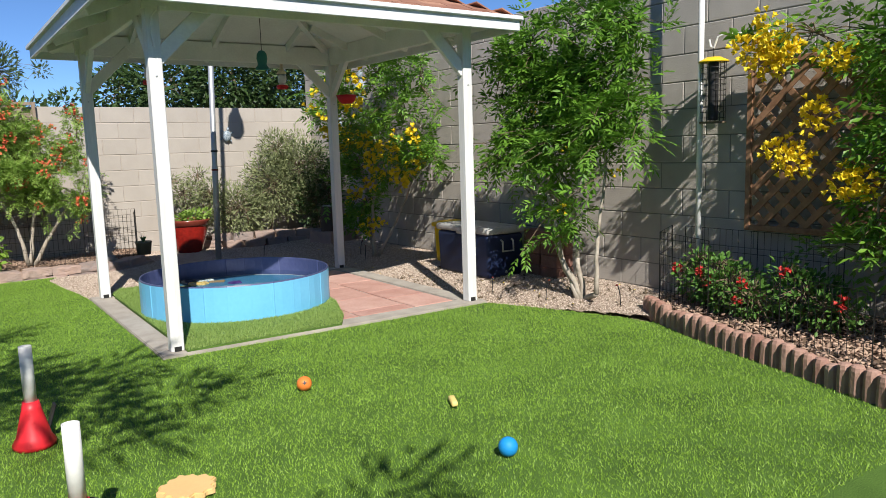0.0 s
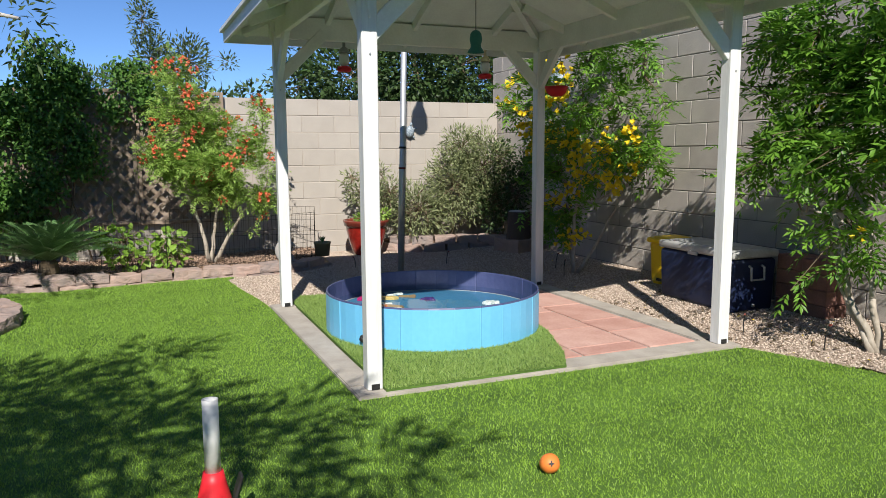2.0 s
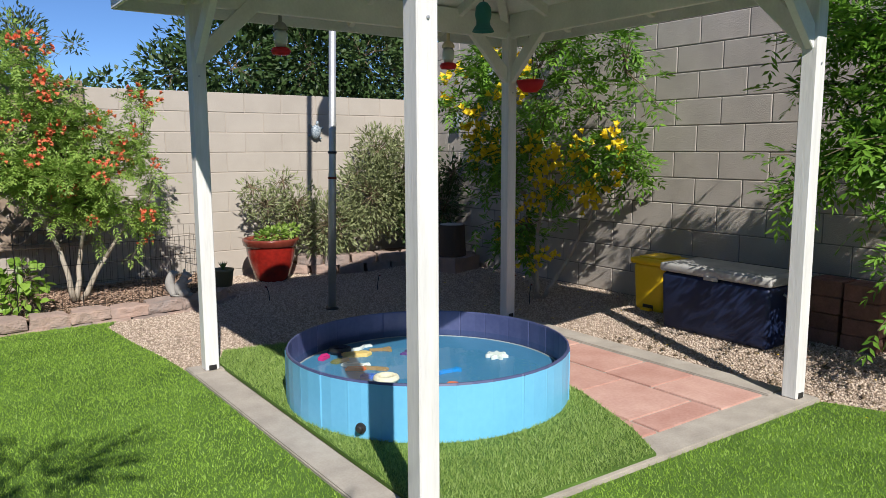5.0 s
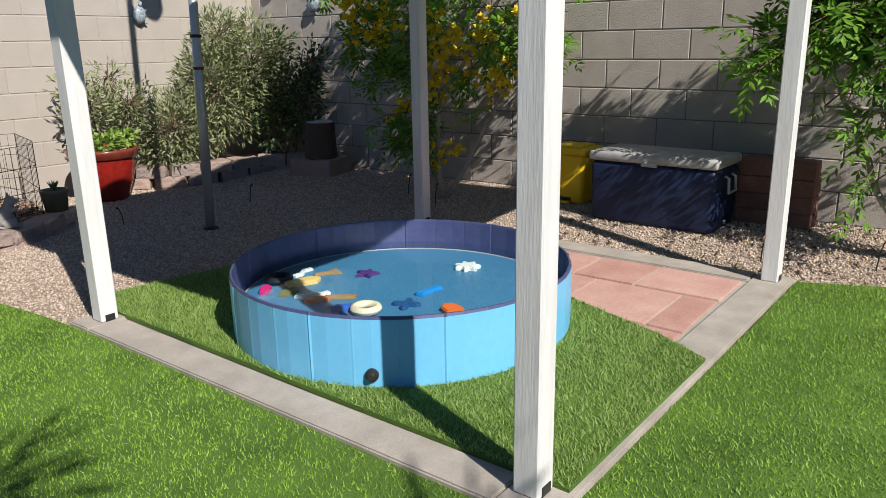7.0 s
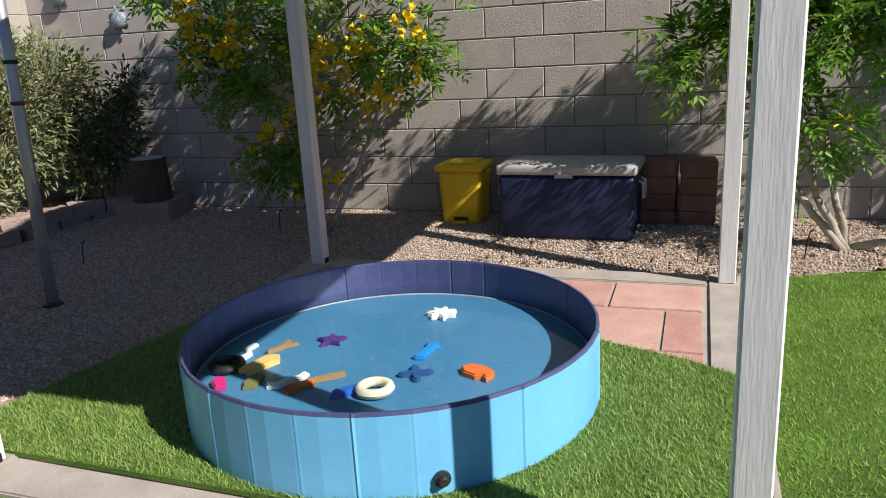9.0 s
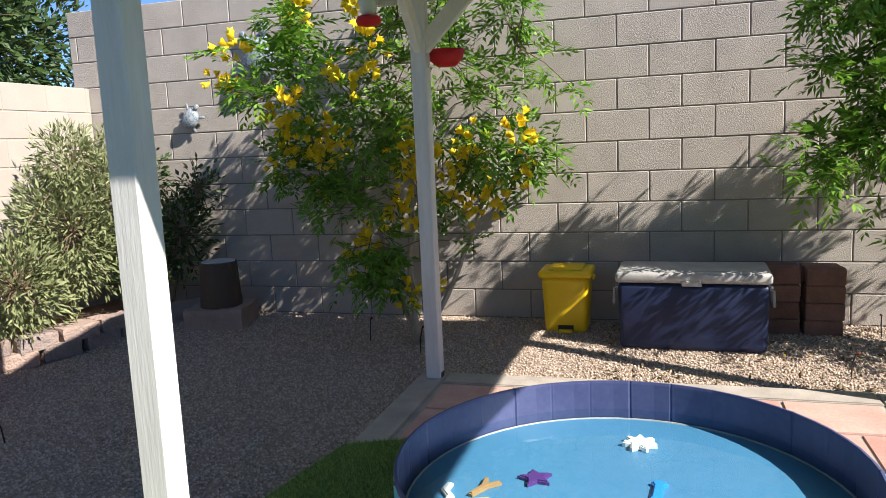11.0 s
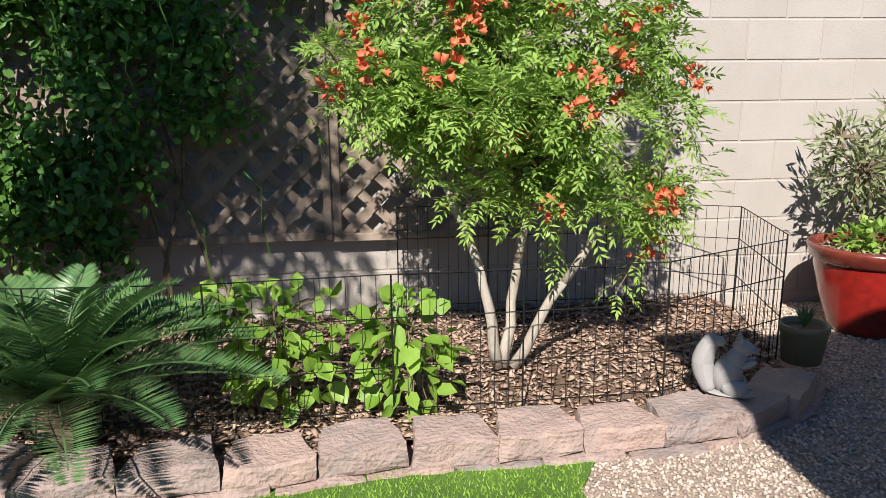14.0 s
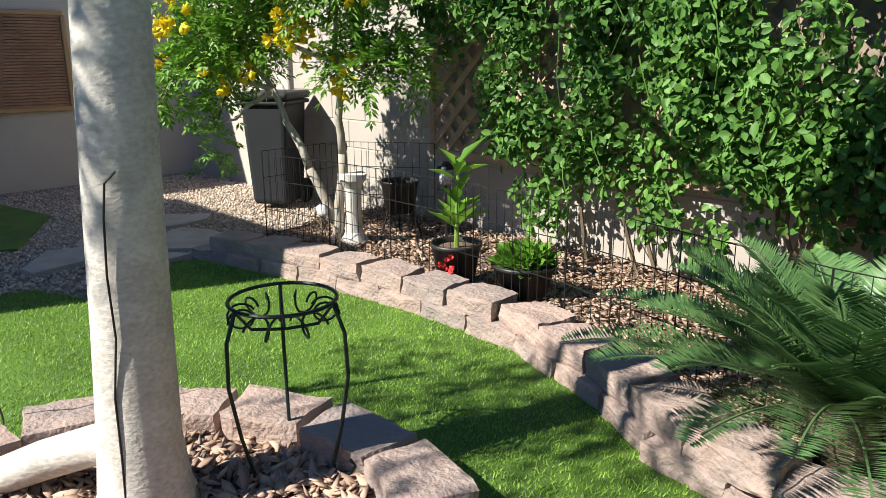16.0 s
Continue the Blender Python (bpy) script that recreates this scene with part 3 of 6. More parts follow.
for k in range(4):
    own = bmesh.new()
    a, b = corner[k], corner[(k + 1) % 4]
    lo = [own.verts.new((*a, EAVE_Z)), own.verts.new((*b, EAVE_Z)), own.verts.new((CX, CY, APEX))]
    hi = [own.verts.new((*a, EAVE_Z + 0.03)), own.verts.new((*b, EAVE_Z + 0.03)), own.verts.new((CX, CY, APEX + 0.03))]
    own.faces.new(lo[::-1])
    own.faces.new(hi)
    for i in range(3):
        own.faces.new((lo[i], lo[(i + 1) % 3], hi[(i + 1) % 3], hi[i]))
    part("roof_deck", own, M_WHITE_H, gz)
    # fascia board and trim
    va, vb = Vector((*a, 0)), Vector((*b, 0))
    d = (vb - va).normalized()
    n = Vector((d.y, -d.x, 0))
    ln = (vb - va).length
    rz = math.atan2(d.y, d.x)
    mid = (va + vb) / 2
    part("fascia", box((ln + 0.03, 0.022, 0.10), mid + n * 0.012 + Vector((0, 0, EAVE_Z - 0.012)), 0.003, Matrix.Rotation(rz, 4, "Z")), M_FASCIA, gz)
    part("drip_edge", box((ln + 0.06, 0.03, 0.03), mid + n * 0.034 + Vector((0, 0, EAVE_Z + 0.03)), 0.003, Matrix.Rotation(rz, 4, "Z")), M_FASCIA, gz)
    # shingles in courses
    sh = bmesh.new()
    inward = -n
    slope = math.atan(PITCH)
    for row in range(10):
        off = row * 0.135
        half = (ln / 2) * (1 - off / (HX if k % 2 == 0 else HY) * 0.99)
        cnt = max(1, int(2 * half / 0.2))
        for c in range(cnt):
            u = -half + (c + 0.5) * 2 * half / cnt
            p = mid + d * u + inward * (off + 0.045) + Vector((0, 0, EAVE_Z + 0.044 + PITCH * (off + 0.045) + float(rng.uniform(0, 0.004))))
            m = Matrix.Rotation(rz, 4, "Z") @ Matrix.Rotation(slope, 4, "X")
            box((2 * half / cnt - 0.006, 0.19, 0.009), p, 0, m, sh)
    ob = part("shingles", sh, M_SHINGLE, gz, "brown asphalt shingles")
    ob["kind"] = "stuff"
    # hip rafter and common rafters
    hip = Vector((CX, CY, APEX - 0.05)) - Vector((*a, EAVE_Z - 0.05))
    part("hip_rafter", tube([Vector((*a, EAVE_Z - 0.045)) + hip * 0.08, Vector((*a, EAVE_Z - 0.045)) + hip * 0.97], 0.038, 4), M_WHITE_H, gz)
    for f in (-0.5, 0.0, 0.5):
        s = mid + d * (ln / 2 * f)
        reach = (1 - abs(f)) * (HX if k % 2 else HY)
        p0 = s + inward * 0.06 + Vector((0, 0, EAVE_Z - 0.035 + PITCH * 0.06))
        p1 = s + inward * (reach - 0.06) + Vector((0, 0, EAVE_Z - 0.035 + PITCH * (reach - 0.06)))
        c = (p0 + p1) / 2
        m = Matrix.Rotation(rz, 4, "Z") @ Matrix.Rotation(slope, 4, "X")
        part("rafter", box((0.04, (p1 - p0).length, 0.07), c, 0.003, m), M_WHITE_H, gz)

# ---- dog pool ----
PCX, PCY, PR, PH, PZ = 2.008, 5.955, 0.746, 0.272, 0.026
pool = thing("dog_pool", "round light blue folding dog pool part filled with water", "pool", (PCX, PCY, PZ))
N = 28
for k in range(N):
    a0, a1 = 2 * math.pi * k / N, 2 * math.pi * (k + 1) / N
    own = bmesh.new()
    ring = []
    for a, dr in ((a0, 0.0), (a0 + 0.012, 0.0), (a0 + 0.02, 0.004 if k % 3 == 0 else 0.001), (a0 + 0.03, 0.0), ((a0 + a1) / 2, 0.0), (a1, 0.0)):
        ring.append([own.verts.new((math.cos(a) * (PR + dr + e), math.sin(a) * (PR + dr + e), z)) for e, z in ((0, 0), (0, PH - 0.01), (-0.004, PH), (-0.012, PH), (-0.014, PH - 0.01), (-0.014, 0))])
    for p, q in zip(ring, ring[1:]):
        for i in range(6):
            own.faces.new((p[i], p[(i + 1) % 6], q[(i + 1) % 6], q[i]))
    own.faces.new(ring[0])
    own.faces.new(ring[-1][::-1])
    me = bpy.data.meshes.new("wall_panel")
    bmesh.ops.recalc_face_normals(own, faces=own.faces)
    for f in own.faces:
        c = f.calc_center_median()
        f.material_index = 1 if math.hypot(c.x, c.y) < PR - 0.004 or c.z > PH - 0.012 else 0
        f.smooth = False
    own.to_mesh(me)
    own.free()
    me.materials.append(M_POOL_OUT)
    me.materials.append(M_POOL_IN)
    part("wall_panel", me, M_POOL_OUT, pool)
part("floor", lathe([(0, 0.112), (PR - 0.018, 0.112), (PR - 0.018, 0.0), (0, 0.0)], 56), M_POOL_FLOOR, pool)
weld = lathe([(PR - 0.02, 0.112), (PR - 0.021, 0.116), (PR - 0.025, 0.116), (PR - 0.028, 0.112)], 56)
part("weld_seam", weld, M_LID, pool)
va = math.atan2(5.535 - PCY, 1.338 - PCX)
valve = part("drain_valve", lathe([(0.0, 0.022), (0.012, 0.022), (0.015, 0.018), (0.015, 0.006), (0.025, 0.003), (0.025, -0.006), (0, -0.006)], 16,
             at=(math.cos(va) * (PR + 0.008), math.sin(va) * (PR + 0.008), 0.055), m=Matrix.Rotation(va, 4, "Z") @ Matrix.Rotation(radians(90), 4, "Y")), M_BLACK, pool, "black plastic drain valve")
M_WATER = bpy.data.materials.new("water")
M_WATER.use_nodes = True
wnn, wll = M_WATER.node_tree.nodes, M_WATER.node_tree.links
wnn.clear()
w_out, w_tr, w_gl, w_mix, w_fr = (wnn.new("ShaderNode" + s) for s in ("OutputMaterial", "BsdfTransparent", "BsdfGlossy", "MixShader", "Fresnel"))
w_tr.inputs[0].default_value = (0.80, 0.93, 0.96, 1)
w_gl.inputs["Roughness"].default_value = 0.02
w_fr.inputs["IOR"].default_value = 1.33
w_no, w_bp = wnn.new("ShaderNodeTexNoise"), wnn.new("ShaderNodeBump")
w_no.inputs["Scale"].default_value = 9
w_bp.inputs["Strength"].default_value, w_bp.inputs["Distance"].default_value = 0.08, 0.02
wll.new(w_no.outputs["Fac"], w_bp.inputs["Height"])
wll.new(w_bp.outputs[0], w_gl.inputs["Normal"])
wll.new(w_bp.outputs[0], w_fr.inputs["Normal"])
wll.new(w_fr.outputs[0], w_mix.inputs[0])
wll.new(w_tr.outputs[0], w_mix.inputs[1])
wll.new(w_gl.outputs[0], w_mix.inputs[2])
wll.new(w_mix.outputs[0], w_out.inputs[0])
water = part("water", lathe([(0, 0.152), (PR - 0.016, 0.152)], 56), M_WATER, pool, "clear still water")
water.visible_shadow = False

# ---- pole ----
pole = thing("bird_pole", "tall galvanised metal pole standing in the gravel", "pole", (2.588, 8.225, -0.005))
part("pole_tube", lathe([(0.0, 0), (0.032, 0), (0.032, 1.12), (0.029, 1.13), (0.029, 4.2), (0, 4.2)], 20), M_GALV, pole, smooth=True)
pole.matrix_basis = pose(2.588, 8.225, -0.005, 0, 1.6, 0)
part("foot_flange", lathe([(0.032, 0), (0.055, 0), (0.053, 0.012), (0.032, 0.02)], 20), M_BLACK, pole)
part("black_band", lathe([(0.034, 1.28), (0.037, 1.285), (0.037, 1.297), (0.034, 1.30)], 20), M_BLACK, pole)
part("red_strap", lathe([(0.034, 1.075), (0.037, 1.08), (0.037, 1.092), (0.034, 1.095)], 20), M_DKRED, pole)
# gourd shape and arm stay above the view, added to cast a rounded wall shadow
part("unseen_gourd", lathe([(0, 3.45), (0.07, 3.48), (0.11, 3.56), (0.10, 3.68), (0.05, 3.80), (0.03, 3.95), (0, 3.97)], 16, at=(0.20, -0.02, 0)), M_WHITE_H, pole)
part("unseen_gourd_arm", tube([(0, 0, 3.99), (0.22, -0.02, 3.99)], 0.01, 6), M_GALV, pole)
wp = thing("white_pole", "slim white painted metal pole standing off the wall", "pole", (4.58, 3.40, -0.01))
part("pole_tube", lathe([(0, 0), (0.02, 0), (0.02, 3.2), (0, 3.2)], 14), M_WHITE_H, wp, smooth=True)

# ---- raised beds ----


def along(line, step, start=0.0):
    """Places and directions every step along a line."""
    out, left = [], start
    for (x0, y0), (x1, y1) in zip(line, line[1:]):
        ln = math.hypot(x1 - x0, y1 - y0)
        d = ((x1 - x0) / ln, (y1 - y0) / ln)
        while left <= ln:
            out.append((x0 + d[0] * left, y0 + d[1] * left, math.atan2(d[1], d[0])))
            left += step
        left -= ln
    return out


def stone_variants(length, depth, height, count, taper=0.03):
    got = []
    for k in range(count):
        own = box((length, depth, height), (0, 0, 0))
        bmesh.ops.subdivide_edges(own, edges=own.edges[:], cuts=5, use_grid_fill=True)
        for v in own.verts:
            e = [abs(v.co.x) / (length / 2), abs(v.co.y) / (depth / 2), abs(v.co.z) / (height / 2)]
            if sum(q > 0.99 for q in e) > 1:
                v.co *= 0.965 + 0.02 * noise.noise(v.co * 22 + Vector((k * 5.0, 0, 0)))
        for v in own.verts:
            f = (v.co.y + depth / 2) / depth
            v.co.x *= 1 - taper * 2 * f
            if v.co.y < -depth / 2 + 0.025:
                v.co += Vector((0, 1, 0)) * (0.016 * abs(noise.noise(v.co * 13 + Vector((k * 3.1, 0, 0)))))
        rough_up(own, 0.007, 19, k * 4.3)
        rough_up(own, 0.013, 7, k * 2.1)
        me = bpy.data.meshes.new("stone")
        own.to_mesh(me)
        own.free()
        got.append(me)
    return got


S_LOW, S_TOP = stone_variants(0.278, 0.19, 0.10, 4, 0.04), stone_variants(0.285, 0.20, 0.088, 6, 0.12)
planter = thing("planter_wall", "low two-course wall of pinkish split-face retaining stones", "planter wall", kind="structure")
for course, start, z, back, meshes in ((0, 0.02, 0.020, 0.09, S_LOW), (1, 0.16, 0.110, 0.115, S_TOP)):
    for i, (x, y, a) in enumerate(along(PLANTER, 0.283, start)):
        ob = part("stone", meshes[(i * 5 + course) % len(meshes)], M_STONE, planter)
        n = (-math.sin(a), math.cos(a))
        ob.matrix_basis = pose(x + n[0] * back, y + n[1] * back, z - 0.055 * min(1.0, max(0.0, x + 1.0)) + float(rng.uniform(-0.006, 0.006)), float(rng.uniform(-2, 2)), 0, math.degrees(a) + float(rng.uniform(-4, 4)))

BED_N = [(x - math.sin(0.0), y + 0.12) for x, y in PLANTER[:-1]] + [(2.05, 9.35), (2.12, 9.7), (2.15, 10.31), (-4.2, 10.31), (-4.2, 9.0)]
heap = lambda x, y: 0.062 - 0.02 * np.clip(x + 1.0, 0, 1) + 0.02 * np.sin(x * 4.0) * np.cos(y * 5.0)
bed_n = part("bed_soil", sheet("bed_soil", BED_N, 0.07, heap), M_MULCH, smooth=True)
tagged(bed_n, "dark brown mulched soil in the raised bed", "soil", kind="structure")
mulch_n = part("bark_mulch", chips("bark_mulch", BED_N, 19000, lambda x, y: heap(x, y) + 0.004, 0.023, (), 0.12, 0.30, 0.016), M_CHIP)
tagged(mulch_n, "brown bark mulch chips over the raised bed", "mulch", kind="stuff")

BED_E = [(x + 0.06, y) for x, y in EDGING] + [(4.77, -1.0), (4.77, 3.6), (4.3, 3.6)]
heap_e = lambda x, y: 0.075 + 0.02 * np.sin(x * 5.0) * np.cos(y * 4.0)
bed_e = part("bed_soil", sheet("bed_soil", BED_E, 0.07, heap_e), M_MULCH, smooth=True)
tagged(bed_e, "dark mulched soil in the rose bed", "soil", kind="structure")
mulch_e = part("bark_mulch", chips("bark_mulch", BED_E, 9000, lambda x, y: heap_e(x, y) + 0.006, 0.026, (), 0.22, 0.4, 0.016), M_CHIP)
tagged(mulch_e, "dark bark mulch chips in the rose bed", "mulch", kind="stuff")

edging = thing("log_edging", "red-brown half-log concrete edging along the rose bed", "edging", kind="structure")
log_me = []
for k in range(4):
    own = lathe([(0, 0.0), (0.036, 0.0), (0.039, 0.02), (0.038, 0.13), (0.033, 0.15), (0.02, 0.156), (0, 0.158)], 10)
    rough_up(own, 0.005, 20, k * 3.3)
    me = bpy.data.meshes.new("edging_log")
    own.to_mesh(me)
    own.free()
    log_me.append(me)
for i, (x, y, a) in enumerate(along(EDGING[:8], 0.076)):
    ob = part("edging_log", log_me[(i * 3) % 4], M_LOGEDGE, edging)
    ob.matrix_basis = pose(x, y, -0.012 + 0.012 * math.sin(i * 0.8) - (0.02 if i % 6 == 5 else 0), float(rng.uniform(-4, 4)), 0, float(rng.uniform(0, 360)))

ring = thing("tree_ring", "ring of flat pinkish grey stones around the tree", "planter wall", kind="structure")
S_RING = stone_variants(0.305, 0.21, 0.10, 5, 0.08)
for k in range(16):
    a = 2 * math.pi * k / 16 + 0.1
    ob = part("stone", S_RING[k % 5], M_STONE, ring)
    ob.matrix_basis = pose(RX + 0.79 * math.cos(a), RY0 + 0.79 * math.sin(a), 0.045 + float(rng.uniform(-0.008, 0.008)), 0, 0, math.degrees(a) + 90 + float(rng.uniform(-4, 4)))
SOIL_R = [(RX + 0.73 * math.cos(a * 0.3), RY0 + 0.73 * math.sin(a * 0.3)) for a in range(21)]
soil_r = part("ring_soil", slab(SOIL_R, 0.0, 0.014), M_MULCH)
tagged(soil_r, "dark soil inside the stone ring", "soil", kind="structure")
mulch_r = part("ring_mulch", chips("ring_mulch", SOIL_R, 5000, 0.012, 0.036, (), 0.16, 0.5, 0.02), M_CHIP)
tagged(mulch_r, "pale brown bark chunks inside the stone ring", "mulch", kind="stuff")

# raised corner bed
CORNER = [(3.05, 10.12), (3.35, 9.86), (3.75, 9.74), (4.2, 9.62), (4.5, 9.35), (4.74, 9.0)]
cb = thing("corner_planter", "low curved wall of brown stones in the corner", "planter wall", kind="structure")
for course, z in ((0, 0.05), (1, 0.145)):
    for i, (x, y, a) in enumerate(along(CORNER, 0.283, 0.1 + 0.13 * course)):
        ob = part("stone", S_LOW[(i + course) % 4], M_STONE, cb)
        ob.matrix_basis = pose(x, y, z, 0, 0, math.degrees(a) + 180 + float(rng.uniform(-4, 4)))
soil_c = part("corner_soil", slab(CORNER + [(4.77, 10.31), (3.05, 10.31)], 0.0, 0.13), M_MULCH)
tagged(soil_c, "dark soil in the corner bed", "soil", kind="structure")

# ---- cage fences ----


def wire_panel(a, b, z, height=0.5, gap=0.05):
    """A black wire pen panel between two places."""
    (x0, y0), (x1, y1) = a, b
    ln = math.hypot(x1 - x0, y1 - y0)
    ob = thing("wire_panel", "black wire exercise pen panel fencing the bed", "wire fence", (x0, y0, z), math.degrees(math.atan2(y1 - y0, x1 - x0)), "pen panels")
    own = bmesh.new()
    for x in (0.0, ln):
        tube([(x, 0, 0), (x, 0, height)], 0.0035, 5, own)
    for h in (0.02, height * 0.35, height * 0.7, height):
        tube([(0, 0, h), (ln, 0, h)], 0.0024, 4, own)
    part("frame", own, M_WIRE, ob)
    own = bmesh.new()
    n = max(2, round(ln / gap))
    for k in range(1, n):
        tube([(ln * k / n, 0, 0), (ln * k / n, 0, height)], 0.0016, 4, own)
    w = part("wire_grid", own, M_WIRE, ob)
    w["kind"] = "stuff"


front = [(-3.96, 9.2), (-3.45, 9.30), (-2.95, 9.33), (-2.35, 9.32), (-1.8, 9.28), (-1.25, 9.16), (-0.75, 9.06), (-0.2, 9.02), (0.40, 9.05), (0.85, 9.05), (1.37, 9.06), (1.97, 9.33)]
for a, b in zip(front, front[1:]):
    wire_panel(a, b, 0.08)
for a, b in (((1.97, 9.33), (2.12, 9.95)), ((2.12, 9.95), (1.55, 10.2)), ((1.55, 10.2), (0.95, 10.22)), ((0.95, 10.22), (0.5, 10.22)), ((-3.96, 9.2), (-4.02, 9.78)), ((-4.02, 9.80), (-3.5, 10.15))):
    wire_panel(a, b, 0.08, 0.52)
for a, b in (((4.70, 3.72), (4.28, 3.50)), ((4.28, 3.50), (4.08, 2.95)), ((4.08, 2.95), (3.95, 2.38)), ((3.95, 2.38), (3.82, 1.80)), ((3.82, 1.80), (3.68, 1.22)), ((4.70, 3.60), (4.70, 3.0)), ((4.70, 3.0), (4.70, 2.4))):
    wire_panel(a, b, 0.06, 0.54 if a[0] > 4.2 else 0.40)

# ---- lattices ----


def lattice(name, width, height, at, turn, mat, label, lath=0.034, gap=0.125, skip=0.0):
    """Crossed diagonal laths in a frame; x along it, z up."""
    ob = thing(name, label, "trellis", at, turn)
    for layer, sgn in ((0, 1), (1, -1)):
        c = -height
        while c < width + height:
            # a line x = c + sgn * z, clipped to the panel
            pts = []
            for z in (0.0, height):
                x = c + sgn * z if sgn > 0 else c + height - z
                pts.append((x, z))
            (xa, za), (xb, zb) = pts
            ts = sorted([max(0.0, min(1.0, (e - xa) / (xb - xa))) for e in (0.0, width)])
            if ts[1] - ts[0] > 0.06:
                p = (xa + (xb - xa) * ts[0], za + (zb - za) * ts[0])
                q = (xa + (xb - xa) * ts[1], za + (zb - za) * ts[1])
                ln = math.hypot(q[0] - p[0], q[1] - p[1])
                m = Matrix.Rotation(-math.atan2(q[1] - p[1], q[0] - p[0]), 4, "Y")
                part("lath", box((ln, 0.007, lath), ((p[0] + q[0]) / 2, 0.009 * layer, (p[1] + q[1]) / 2), 0.0, m), mat, ob)
            c += gap
    for x in (0.0, width):
        part("stile", box((0.04, 0.03, height + 0.04), (x, 0.004, height / 2), 0.003), mat, ob)
    for z in (0.0, height):
        part("rail", box((width - 0.044, 0.03, 0.04), (width / 2, 0.004, z), 0.003), mat, ob)
    return ob


lattice("lattice", 1.15, 1.12, (4.68, 3.07, 0.63), -90, M_CEDAR, "reddish brown wooden lattice trellis on the grey wall", 0.044, 0.15)
lattice("lattice", 1.45, 1.46, (-1.28, 10.25, 0.465), 0, M_GREYWOOD, "weathered wooden lattice behind the vine", 0.045, 0.165)
lattice("lattice", 0.92, 1.46, (0.215, 10.25, 0.455), 0, M_GREYWOOD, "weathered wooden lattice beside the orange-flowered tree", 0.045, 0.165)
lattice("lattice", 2.25, 1.40, (-3.62, 10.25, 0.53), 0, M_TANWOOD, "sunlit reddish wooden lattice partly covered by vine", 0.042, 0.15)

# ---- plants ----


def limb(p, q, r0, r1, bm, wob=0.05, seg=7, steps=5):
    p, q = Vector(p), Vector(q)
    pts, rad = [], []
    for k in range(steps + 1):
        f = k / steps
        off = noise.noise_vector((p + q) * 3 + Vector((f * 3, 0, 0))) * wob * math.sin(math.pi * min(1, f * 1.0))
        pts.append(p.lerp(q, f) + off)
        rad.append(r0 + (r1 - r0) * f)
    tube(pts, rad, seg, bm)


def shrub(name, label, category, base, stems, blobs, leaf_kind, mat, count, bark, trunk_r=0.03, leaf=(0.05, 0.018), shell=0.45, pairs=4, length=0.13, droop=0.0, clumps=0, clump=0.1, flat=1.0, shoots=0, reach=(0.12, 0.30), pull=(-0.15, 0, 0.45)):
    """A small tree: stems from the base to the crown's blobs, twigs, and a crown of single or feathered leaves."""
    ob = thing(name, label, category, base)
    bx, by, bz = base
    loc = [(x - bx, y - by, z - bz, a * flat, b, c) for x, y, z, a, b, c in blobs]
    for s in stems:
        own = bmesh.new()
        pts = [Vector(p) - Vector(base) for p in s]
        r = trunk_r
        for p, q in zip(pts, pts[1:]):
            limb(p, q, r, r * 0.72, own, 0.03)
            r *= 0.72
        tip = pts[-1]
        for b in sorted(loc, key=lambda b: (Vector(b[:3]) - tip).length)[:3]:
            limb(tip, b[:3], r, r * 0.3, own, 0.08)
        part("trunk", own, bark, ob, smooth=True)
    P, D = crown_points(sprays(loc, clumps, clump) if clumps else loc, count, shell)
    D = D + rng.normal(0, 0.45, D.shape) + [0, 0, 0.1]
    own = bmesh.new()
    if shoots:
        # arching leafy shoots that reach out of the crown
        S, A = crown_points(loc, shoots, 0.85)
        A = unit(A * [0.6, 1.0, 0.8] + rng.normal(0, 0.25, A.shape) + pull)
        ln = rng.uniform(*reach, (shoots, 1))
        for k in range(6):
            f = (k + 1) / 6
            Q = S + A * ln * f - np.array([0, 0, 1]) * ln * f * f * 0.25
            P = np.concatenate([P, Q])
            D = np.concatenate([D, A * 0.7 + rng.normal(0, 0.7, A.shape)])
        for p, a, n in zip(S, A, ln[:, 0]):
            tube([Vector(p), Vector(p + a * n * 0.5 - [0, 0, n * 0.06]), Vector(p + a * n - [0, 0, n * 0.25])], [0.004, 0.003, 0.0015], 4, own)
    if leaf_kind == "feather":
        args = sprigs(P, D, length, pairs, *leaf)
    else:
        U = unit(rng.normal(0, 0.6, P.shape) + [0, -0.3, 0.8])
        args = (P, D - [0, 0, droop], U, leaf[0] * rng.uniform(0.6, 1.3, len(P)), leaf[1] * rng.uniform(0.7, 1.3, len(P)))
    me = round_leaf_mesh("crown", *args, 0.12) if leaf_kind == "broad" else leaf_mesh("crown", *args, 0.18)
    crown = part("crown", me, mat, ob)
    crown["kind"] = "stuff"
    tw = own
    for k in range(0, len(P), max(1, len(P) // 160)):
        b = min(loc, key=lambda b: (Vector(b[:3]) - Vector(P[k])).length)
        tube([Vector(b[:3]), (Vector(b[:3]) + Vector(P[k])) / 2 + Vector((0, 0, 0.03)), Vector(P[k])], [0.006, 0.004, 0.002], 4, tw)
    t = part("twig_spray", tw, M_STEM, ob)
    t["kind"] = "stuff"
    return ob, loc


